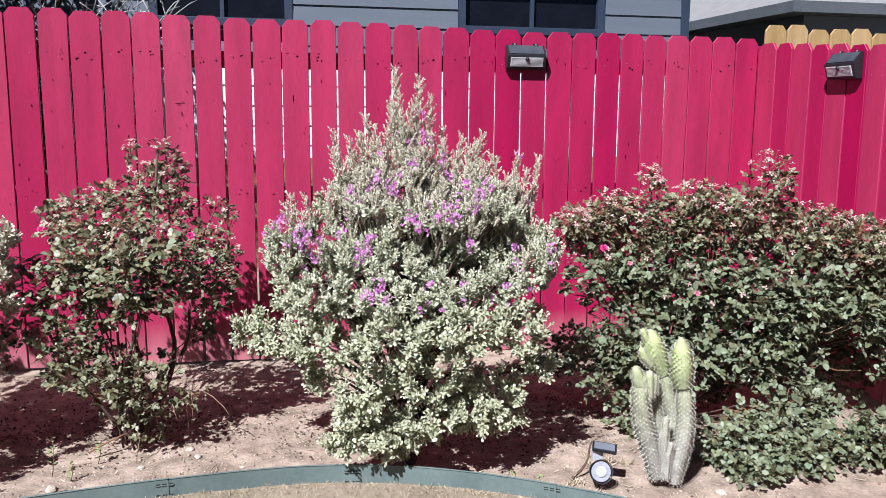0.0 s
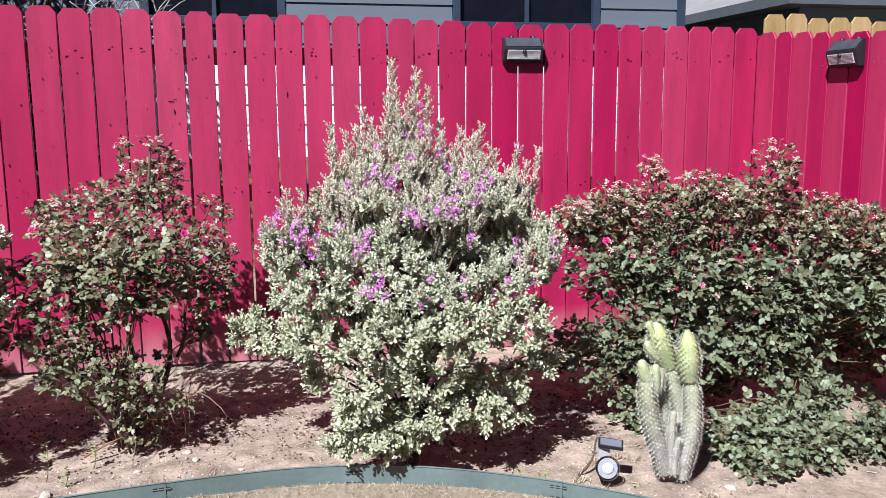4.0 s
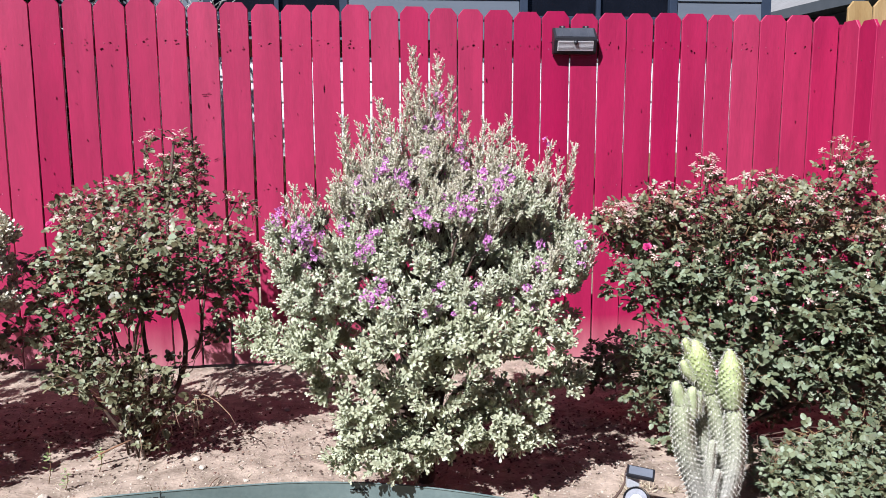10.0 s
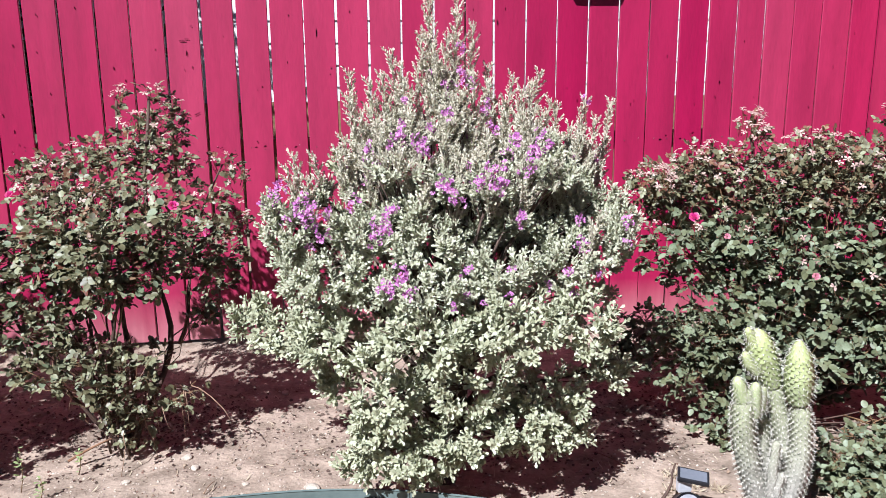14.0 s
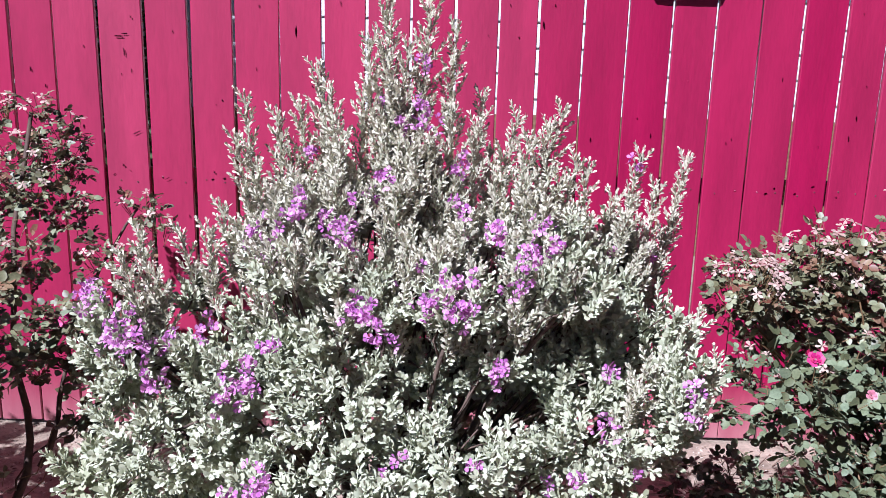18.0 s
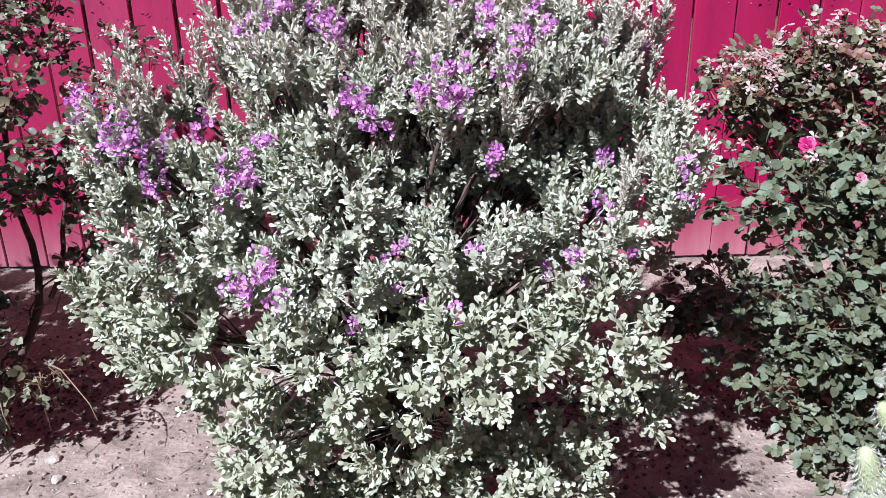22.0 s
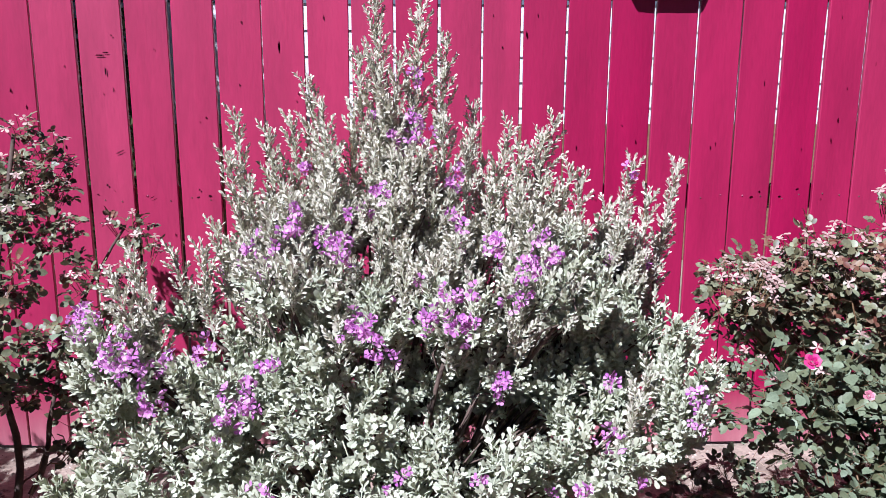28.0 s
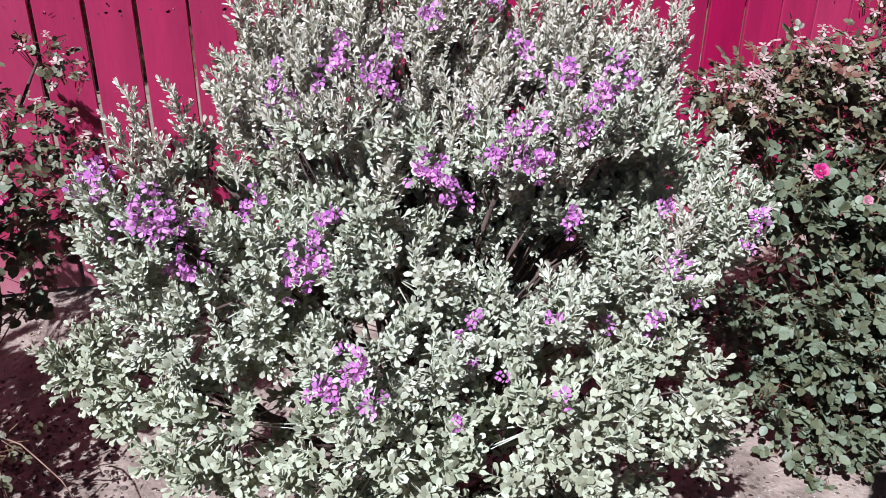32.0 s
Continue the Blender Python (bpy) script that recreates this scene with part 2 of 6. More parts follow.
def box(bm, x0, y0, z0, x1, y1, z1, bevel=0.0):
    r = bmesh.ops.create_cube(bm, size=1.0)
    for v in r["verts"]:
        v.co = Vector(((x0 + x1) / 2 + v.co.x * (x1 - x0), (y0 + y1) / 2 + v.co.y * (y1 - y0), (z0 + z1) / 2 + v.co.z * (z1 - z0)))
    if bevel:
        edges = list({e for v in r["verts"] for e in v.link_edges})
        bmesh.ops.bevel(bm, geom=edges, offset=bevel, segments=2, affect="EDGES", profile=0.7)
    return bm


def boxed(x0, y0, z0, x1, y1, z1, bevel=0.0):
    return box(bmesh.new(), x0, y0, z0, x1, y1, z1, bevel)


def unit(v):
    v = np.asarray(v, float)
    return v / (np.linalg.norm(v, axis=-1, keepdims=True) + 1e-9)


def tube(points, radii, sides=7, jag=0.0):
    """Vertices and faces of a tapering tube along points, closed at both ends."""
    pts, rad = np.asarray(points, float), np.broadcast_to(np.asarray(radii, float), (len(points),))
    tang = unit(np.gradient(pts, axis=0))
    ref = np.array((0.31, 0.87, 0.38))
    verts, faces = [], []
    for p, r, t in zip(pts, rad, tang):
        a = unit(np.cross(t, ref))
        b = np.cross(t, a)
        for i in range(sides):
            w = 2 * math.pi * i / sides
            rr = r * (1 + jag * (RNG.random() - 0.5))
            verts.append(p + rr * (math.cos(w) * a + math.sin(w) * b))
    for k in range(len(pts) - 1):
        for i in range(sides):
            j = (i + 1) % sides
            faces.append((k * sides + i, k * sides + j, (k + 1) * sides + j, (k + 1) * sides + i))
    faces.append(tuple(range(sides))[::-1])
    faces.append(tuple((len(pts) - 1) * sides + i for i in range(sides)))
    return verts, faces


def tubes(name, list_of, material, parent=None, label=""):
    verts, faces = [], []
    for v, f in list_of:
        o = len(verts)
        verts += v
        faces += [tuple(i + o for i in q) for q in f]
    return part_mesh(name, mesh_of(name, [tuple(v) for v in verts], faces, material, True), parent, label)


def bend(p0, p1, sag=(0, 0, 0), n=7, wob=0.0):
    """A curved line between two points, pulled aside by sag at its middle."""
    s = np.linspace(0, 1, n)[:, None]
    line = (1 - s) * np.asarray(p0) + s * np.asarray(p1) + np.asarray(sag) * 4 * s * (1 - s)
    if wob:
        line[1:-1] += RNG.normal(0, wob, (n - 2, 3))
    return line


# leaf outlines: rows of (across, along, lift), joined by the same faces
LEAF_FACES = np.array([(0, 3, 1, 1), (0, 2, 3, 3), (1, 3, 6, 4), (3, 2, 5, 6), (4, 6, 7, 7), (6, 5, 7, 7)])
ROSE_FACES = np.array([(0, 3, 1, 1), (0, 2, 3, 3), (1, 3, 6, 4), (3, 2, 5, 6), (4, 6, 9, 7), (6, 5, 8, 9), (7, 9, 10, 10), (9, 8, 10, 10)])
SAGE_FACES = np.array([(0, 2, 1, 1), (1, 2, 4, 3), (3, 4, 6, 5)])
SAGE_LEAF = np.array([(0, 0, 0), (-.15, .36, .03), (.15, .36, .03), (-.27, .70, .06), (.27, .70, .06), (-.15, .98, .03), (.15, .98, .03)])
ROSE_LEAF = np.array([(0, 0, 0), (-.27, .12, .04), (.27, .12, .04), (0, .14, -.01), (-.39, .42, .06), (.39, .42, .06), (0, .44, -.02), (-.29, .76, .03), (.29, .76, .03), (0, .78, -.05), (0, 1, -.10)])
BLADE = np.array([(-.04, 0, 0), (-.05, .35, .02), (.05, .35, .02), (0, .35, 0), (-.035, .7, .08), (.035, .7, .08), (0, .7, .06), (0, 1, .2)])
PETAL = np.array([(0, 0, 0), (-.28, .4, .03), (.28, .4, .03), (0, .4, .0), (-.44, .78, .10), (.44, .78, .10), (0, .82, .05), (0, 1.02, .06)])
CHIP = np.array([(0, 0, -.1), (-.36, .3, .0), (.36, .3, -.05), (0, .35, .34), (-.34, .7, -.05), (.30, .7, .02), (0, .7, .30), (0, 1, -.1)])


def leaves(name, form, base, along, face, size, material, parent=None, label=""):
    """One mesh of many leaves: where each starts, the way it grows, the way its upper side faces, and its length."""
    base, along = np.asarray(base), unit(along)
    side = unit(np.cross(along, np.asarray(face)))
    face = np.cross(side, along)
    size = np.asarray(size)[:, None, None]
    v = base[:, None, :] + size * (form[None, :, 0:1] * side[:, None] + form[None, :, 1:2] * along[:, None] + form[None, :, 2:3] * face[:, None])
    n = len(base)
    off = (np.arange(n) * len(form))[:, None, None]
    f = {7: SAGE_FACES, 8: LEAF_FACES, 11: ROSE_FACES}[len(form)][None] + off
    f = f.reshape(-1, 4)
    faces = [tuple(q[:3]) if q[2] == q[3] else tuple(q) for q in f.tolist()]
    ob = part_mesh(name, mesh_of(name, v.reshape(-1, 3), faces, material, True), parent, label)
    ob["kind"] = "stuff"
    return ob


def ball(n):
    return unit(RNG.normal(size=(n, 3)))


# ---- ground ----
def edge_y(x):
    """The line of the edging: its distance along y for a place along x."""
    if x < -1.0:
        return 2.816 + 0.26 * (x + 1.0)
    if x < 0.3:
        return 2.985 - 0.10 * (x - 0.3) ** 2
    if x < 1.6:
        return 2.985 - 0.32 * (x - 0.3) ** 2
    return 2.444 - 0.83 * (x - 1.6)


def soil_z(x, y):
    lump = noise.noise((x * 3.1, y * 3.1, 0.3)) * 0.014 + noise.noise((x * 11, y * 11, 1.3)) * 0.009
    back = -0.028 - 0.012 * (min(max(x, -1.0), 2.2) + 1)
    return back + (-0.068 - back) * min(1.0, max(0.0, (4.6 - y) / 1.2)) + lump * min(1.0, max(0.1, (y - edge_y(x)) * 4))


bm = bmesh.new()
ring = [bm.verts.new((sx * 400, sy * 400, -0.085)) for sx, sy in ((-1, -1), (1, -1), (1, 1), (-1, 1))]
bm.faces.new(ring)
tagged(part("ground", bm, M["lawn"]), "pale dry lawn and bare ground", "ground", kind="structure")



def lawn_z(x, y):
    """The matted lawn, thickest against the edging and thinning out into the yard."""
    far = edge_y(x) - y
    return -0.056 - 0.027 * min(1.0, max(0.0, (far - 0.7) / 1.1)) + 0.004 * noise.noise((x * 9, y * 9, 2.0)) * max(0.0, 1 - far)


verts, faces = [], []
for i in range(141):
    x = -3.9 + 7.05 * i / 140
    for j in range(41):
        y = edge_y(x) - 0.004 - 1.85 * j / 40
        verts.append((x, y, lawn_z(x, y)))
faces = [(i * 41 + j + 1, (i + 1) * 41 + j + 1, (i + 1) * 41 + j, i * 41 + j) for i in range(140) for j in range(40)]
tagged(part_mesh("lawn", mesh_of("lawn", verts, faces, M["lawn"], True)), "matted straw-coloured dry lawn against the edging", "lawn", kind="structure")

NX, NY = 230, 90
verts = []
for i in range(NX + 1):
    x = -4.2 + 7.42 * i / NX
    y0 = edge_y(x) + 0.006
    for j in range(NY + 1):
        y = y0 + (4.66 - y0) * j / NY
        verts.append((x, y, soil_z(x, y)))
faces = [(i * (NY + 1) + j, (i + 1) * (NY + 1) + j, (i + 1) * (NY + 1) + j + 1, i * (NY + 1) + j + 1) for i in range(NX) for j in range(NY)]
tagged(part_mesh("garden_bed", mesh_of("garden_bed", verts, faces, M["soil"], True)), "sandy pale-brown soil of the garden bed before the fence", "soil", kind="structure")

# ---- house beyond the fence ----
house = thing("neighbour_house", (2.0, 7.8, -0.085), "single-storey house with pale blue lap siding and dark slate window frames", "house")
HX0, HX1, HY = -7.0, 4.40, 7.8
OPEN = [(-0.52, 0.56, 2.16, 3.05), (2.22, 3.53, 2.15, 3.05)]


def local(bm, owner):
    bmesh.ops.translate(bm, verts=bm.verts, vec=-Vector(owner.location))
    return bm


board = 0.178
for k in range(19):
    z0 = -0.02 + k * board
    spans = [(HX0, HX1)]
    for a, b, s, h in OPEN:
        if z0 + board > s - 0.07 and z0 < h + 0.07:
            spans = [q for lo, hi in spans for q in ((lo, min(hi, a - 0.075)), (max(lo, b + 0.075), hi)) if q[1] - q[0] > 0.02 and not (lo >= b or hi <= a and False)] if any(lo < b and hi > a for lo, hi in spans) else spans
    for lo, hi in spans:
        bm = bmesh.new()
        box(bm, lo, HY - 0.012, z0, hi, HY + 0.03, z0 + board + 0.02)
        for v in bm.verts:
            if v.co.z < z0 + 0.01 and v.co.y < HY:
                v.co.y -= 0.016
        # upper boards take the eave's shade in their colour; lower boards stay white
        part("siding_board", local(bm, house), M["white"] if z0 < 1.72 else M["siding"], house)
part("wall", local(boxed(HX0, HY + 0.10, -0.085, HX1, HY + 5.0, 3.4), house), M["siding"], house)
part("skirt", local(boxed(HX0, HY - 0.06, -0.085, HX1, HY - 0.03, 0.93), house), M["rail"], house, "brown lower wall")
part("corner_trim", local(boxed(HX1, HY - 0.03, -0.085, HX1 + 0.09, HY + 0.09, 3.4), house), M["trim"], house, "slate blue corner board")
for a, b, s, h in OPEN:
    w = part("window", local(boxed(a, HY + 0.035, s, b, HY + 0.05, h), house), M["screen"], house, "dark screened window")
    for nm, q in (("sill", (a - 0.07, HY - 0.05, s - 0.07, b + 0.07, HY + 0.034, s)), ("head", (a - 0.07, HY - 0.03, h, b + 0.07, HY + 0.034, h + 0.07)),
                  ("jamb", (a - 0.07, HY - 0.03, s, a, HY + 0.034, h)), ("jamb", (b, HY - 0.03, s, b + 0.07, HY + 0.034, h)),
                  ("mullion", ((a + b) / 2 - 0.018, HY - 0.005, s, (a + b) / 2 + 0.018, HY + 0.034, h))):
        part(nm, local(boxed(*q, 0.004), house), M["trim"], w)
# unseen eave and roof over the siding, overhang set by how far its shade falls
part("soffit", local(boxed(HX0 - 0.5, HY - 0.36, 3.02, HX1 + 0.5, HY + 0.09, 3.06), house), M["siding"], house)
part("fascia", local(boxed(HX0 - 0.5, HY - 0.40, 2.98, HX1 + 0.5, HY - 0.361, 3.14), house), M["trim"], house)
bm = bmesh.new()
v = [bm.verts.new(p) for p in ((HX0 - 0.5, HY - 0.40, 3.15), (HX1 + 0.5, HY - 0.40, 3.15), (HX1 + 0.5, HY + 3.0, 4.7), (HX0 - 0.5, HY + 3.0, 4.7),
                               (HX0 - 0.5, HY + 6.6, 3.15), (HX1 + 0.5, HY + 6.6, 3.15))]
bm.faces.new((v[0], v[1], v[2], v[3]))
bm.faces.new((v[3], v[2], v[5], v[4]))
bm.faces.new((v[0], v[3], v[4]))
bm.faces.new((v[1], v[5], v[2]))
part("roof", local(bm, house), M["shingle"], house)

side = thing("far_house", (9.0, 12.0, -0.085), "single-storey house with grey-blue walls and a pale hip roof", "house")
part("wall", local(boxed(6.85, 9.35, -0.085, 15.0, 18.0, 2.55), side), M["bluewall"], side)
bm = bmesh.new()
e = [bm.verts.new(p) for p in ((6.4, 8.9, 2.66), (15.5, 8.9, 2.66), (15.5, 18.5, 2.66), (6.4, 18.5, 2.66))]
r = [bm.verts.new(p) for p in ((10.9, 13.4, 4.4), (10.9, 14.0, 4.4))]
for q in ((e[0], e[1], r[0]), (e[1], e[2], r[1], r[0]), (e[2], e[3], r[1]), (e[3], e[0], r[0], r[1])):
    bm.faces.new(q)
part("roof", local(bm, side), M["shingle"], side, "pale shingled hip roof")
bm = bmesh.new()
for q in ((6.38, 8.88, 2.53, 15.5, 8.92, 2.655), (6.38, 8.925, 2.53, 6.42, 18.5, 2.655)):
    box(bm, *q)
part("fascia", local(bm, side), M["fascia"], side)
part("soffit", local(boxed(6.425, 8.925, 2.555, 15.5, 18.4, 2.58), side), M["fascia"], side)
w = part("window", local(boxed(9.0, 9.30, 1.4, 10.2, 9.345, 2.28), side), M["screen"], side, "dark window")
for q in ((8.94, 9.27, 1.34, 9.0, 9.345, 2.34), (10.2, 9.27, 1.34, 10.26, 9.345, 2.34), (9.0, 9.27, 2.28, 10.2, 9.345, 2.34), (9.0, 9.27, 1.34, 10.2, 9.345, 1.4)):
    part("frame", local(boxed(*q), side), M["trim"], w)

# ---- unseen house added behind the camera to cut the sky light ----
own = thing("sky_block_house", (0.0, -5.0, -0.085), "unseen house block added behind the camera to cut sky light", "house", kind="structure")
part("wall", local(boxed(-11, -6.0, -0.085, 11, -5.0, 2.7), own), M["rail"], own)
part("roof", local(boxed(-11.5, -6.5, 2.701, 11.5, -4.6, 2.9), own), M["shingle"], own)

# ---- fences ----
def picket_mesh(width, height, lean, seed, material, deep=0.016):
    """A dog-eared board, slightly warped, its foot at z 0, its face towards -y."""
    rng = random.Random(seed)
    ear, n = width * 0.24, 7
    rows = []
    for i in range(n):
        z = (height - ear) * i / (n - 1)
        s = lean * z + rng.uniform(-1, 1) * 0.0012
        rows.append((s - width / 2 + rng.uniform(0, 0.0022), s + width / 2 - rng.uniform(0, 0.0022), z))
    s = lean * height
    rows.append((s - width / 2 + ear * 0.85, s + width / 2 - ear * 0.85, height))
    cup = rng.uniform(-0.0012, 0.0012)
    verts, faces = [], []
    c = 0.0025
    for a, b, z in rows:
        m = (a + b) / 2
        verts += [(a, c, z), (a + c, 0, z), (m, cup, z), (b - c, 0, z), (b, c, z), (b, deep, z), (m, deep + cup, z), (a, deep, z)]
    for i in range(len(rows) - 1):
        for k in range(8):
            j = (k + 1) % 8
            faces.append((i * 8 + j, i * 8 + k, (i + 1) * 8 + k, (i + 1) * 8 + j))
    faces.append(tuple(range(8)))
    faces.append(tuple((len(rows) - 1) * 8 + k for k in range(8))[::-1])
    return mesh_of("picket", verts, faces, material)


FY = 4.60
fence = thing("fence", (0.0, FY, 0.0), "tall dog-eared board fence painted deep raspberry red", "fence", kind="structure")
GAPS = [-0.779, -0.629, -0.475, -0.328, -0.179, -0.024, 0.127, 0.277, 0.433, 0.581, 0.729, 0.879, 1.031, 1.179, 1.316, 1.471, 1.622, 1.775, 1.926, 2.080,
        2.229, 2.379, 2.525, 2.668, 2.817, 2.965, 3.118, 3.267]
GAPS = [-0.779 - 0.151 * k for k in range(24, 0, -1)] + GAPS
# the wider slits that let daylight through
WIDE = {0: 0.010, 3: 0.006, 4: 0.007, 5: 0.011, 6: 0.010, 7: 0.008, 8: 0.006, 9: 0.007, 10: 0.009, 11: 0.006, 12: 0.008, 14: 0.008, 15: 0.006, 17: 0.006, 18: 0.007, 20: 0.008, 21: 0.009, 22: 0.004}
rng = random.Random(5)
lean_prev = 0.0
for i in range(len(GAPS) - 1):
    k = i - 24
    a, b = GAPS[i], GAPS[i + 1]
    g0, g1 = WIDE.get(k, 0.0025 + 0.002 * rng.random()), WIDE.get(k + 1, 0.0025 + 0.002 * rng.random())
    w = (b - a) - g0 / 2 - g1 / 2
    cx = (a + b) / 2 + (g0 - g1) / 4
    top = 1.805 + (0.055 * max(0.0, (2.0 - cx)) / 3.0) + rng.uniform(-0.006, 0.006)
    foot = -0.015 - 0.012 * (cx + 1) + rng.uniform(-0.004, 0.004)
    lean = rng.uniform(-0.0012, 0.0012)
    ob = part_mesh("picket", picket_mesh(w, top - foot, lean, i, M["picket"]), fence)
    ob.location = (cx - lean * 0.9, rng.uniform(-0.003, 0.003) - (0.004 if i % 5 == 2 else 0.0), foot)
    if cx > -1.6:
        for z in (1.63, 0.90):
            for s in (-0.032, 0.034):
                bm = bmesh.new()
                bmesh.ops.create_cone(bm, cap_ends=True, segments=6, radius1=0.0025, radius2=0.0023, depth=0.002,
                                      matrix=pose(s + rng.uniform(-0.008, 0.008), -0.0009, z - foot + rng.uniform(-0.012, 0.012), 90))
                part("nail", bm, M["sage_wood"] if rng.random() < 0.6 else M["petal_pale"], ob)
    if cx > -1.5:
        for q in range(rng.randint(2, 5)):
            bm = bmesh.new()
            mx, mz = rng.uniform(-0.05, 0.05), rng.choice((1.63, 1.63, 0.90)) - foot + rng.uniform(-0.03, 0.03)
            mw, mh = rng.uniform(0.002, 0.009), rng.uniform(0.0015, 0.004)
            ring_ = [bm.verts.new((mx + mw * math.cos(t) * rng.uniform(0.5, 1.2), -0.0028, mz + mh * math.sin(t) * rng.uniform(0.6, 1.2) + mw * 0.3 * math.cos(t))) for t in np.linspace(0, 6.28, 8)[:-1]]
            bm.faces.new(ring_[::-1])
            bmesh.ops.solidify(bm, geom=bm.faces[:], thickness=0.001)
            part("paint_chip", bm, M["stain"] if rng.random() < 0.75 else M["petal_pale"], ob)
        for q in range(rng.randint(1, 4)):
            bm = bmesh.new()
            mx, mz, mw, mh = rng.uniform(-0.055, 0.055), rng.uniform(0.5, 1.7), rng.uniform(0.001, 0.003), rng.uniform(0.002, 0.011)
            ring_ = [bm.verts.new((mx + mw * math.cos(t) * rng.uniform(0.5, 1.2), -0.0032, mz + mh * math.sin(t) * rng.uniform(0.6, 1.2))) for t in np.linspace(0, 6.28, 8)[:-1]]
            bm.faces.new(ring_[::-1])
            bmesh.ops.solidify(bm, geom=bm.faces[:], thickness=0.0012)
            part("paint_chip", bm, M["petal_pale"] if rng.random() < 0.55 else M["stain"], ob)
for z in (0.25, 0.895, 1.62):
    bm = boxed(-4.4, 0.0195, z - 0.044, 3.24, 0.058, z + 0.044, 0.003)
    part("rail", bm, M["rail"], fence, "unpainted wooden rail")
for x in (-3.6, -1.2, 1.24, 3.19):
    part("post", boxed(x - 0.045, 0.059, -0.1, x + 0.045, 0.149, 1.74, 0.004), M["rail"], fence, "unpainted wooden post")

part("corner_board", boxed(3.252, 0.0195, -0.05, 3.335, 0.044, 1.76, 0.003), M["picket"], fence)
for i, (mx, mz, mw, mh) in enumerate(((-0.092, 1.332, 0.0022, 0.016), (-0.108, 1.386, 0.018, 0.0022), (-0.087, 1.394, 0.014, 0.0018), (-0.064, 1.062, 0.014, 0.0016), (-0.116, 0.947, 0.0035, 0.004), (0.198, 0.929, 0.003, 0.0035), (0.035, 0.905, 0.01, 0.0016), (-0.064, 1.450, 0.002, 0.004), (0.49, 1.415, 0.003, 0.020), (1.33, 1.46, 0.003, 0.012))):
    bm = bmesh.new()
    ring_ = [bm.verts.new((mx + mw * math.cos(t) * rng.uniform(0.7, 1.2), -0.0064, mz + mh * math.sin(t) * rng.uniform(0.7, 1.2) + (0.5 * mw * math.cos(t) if i in (3, 6) else 0))) for t in np.linspace(0, 6.28, 10)[:-1]]
    bm.faces.new(ring_[::-1])
    bmesh.ops.solidify(bm, geom=bm.faces[:], thickness=0.0008)
    part("paint_chip", bm, M["stain" if i in (1, 2, 6) else "petal_pale"], fence)

FX = 3.27
flank = thing("side_fence", (FX, 4.58, 0.0), "dog-eared red board fence meeting the other at a corner", "fence", kind="structure")
CUTS = [4.598, 4.416, 4.264, 4.090, 3.942, 3.786, 3.639] + [3.639 - 0.15 * k for k in range(1, 26)]
for i in range(len(CUTS) - 1):
    a, b = CUTS[i], CUTS[i + 1]
    w = a - b - (0.010 if i in (3, 5) else 0.005)
    top = 1.770 - 0.075 * (4.58 - (a + b) / 2) + rng.uniform(-0.004, 0.004)
    foot = -0.02 - 0.03 * (4.58 - a)
    ob = part_mesh("picket", picket_mesh(w, max(top, 1.62) - foot, rng.uniform(-0.0015, 0.0015), 200 + i, M["picket"]), flank)
    ob.matrix_local = pose(0, (a + b) / 2 - 4.58, foot, 0, 0, -90)
    if i < 14:
        for z in (1.55, 0.86):
            for s in (-0.032, 0.034):
                bm = bmesh.new()
                bmesh.ops.create_cone(bm, cap_ends=True, segments=6, radius1=0.0025, radius2=0.0023, depth=0.002,
                                      matrix=pose(s + rng.uniform(-0.008, 0.008), -0.0009, z - foot + rng.uniform(-0.012, 0.012), 90))
                part("nail", bm, M["sage_wood"] if rng.random() < 0.6 else M["petal_pale"], ob)
for z in (0.22, 0.85, 1.52):
    part("rail", boxed(0.0195, -4.2, z - 0.044, 0.058, -0.01, z + 0.044, 0.003), M["rail"], flank, "unpainted wooden rail")

far_fence = thing("cedar_fence", (3.34, 4.65, 0.0), "raw yellow cedar dog-eared fence beyond the red corner", "fence", kind="structure")
for i in range(16):
    ob = part_mesh("picket", picket_mesh(0.143, 1.89 - 0.004 * i + 0.012 * math.sin(i * 2.1), 0.0, 300 + i, M["cedar"]), far_fence)
    ob.location = (0.075 + 0.15 * i, 0, 0)
for z in (0.3, 1.0, 1.6):
    part("rail", boxed(0, 0.0195, z - 0.044, 2.4, 0.058, z + 0.044, 0.003), M["rail"], far_fence)

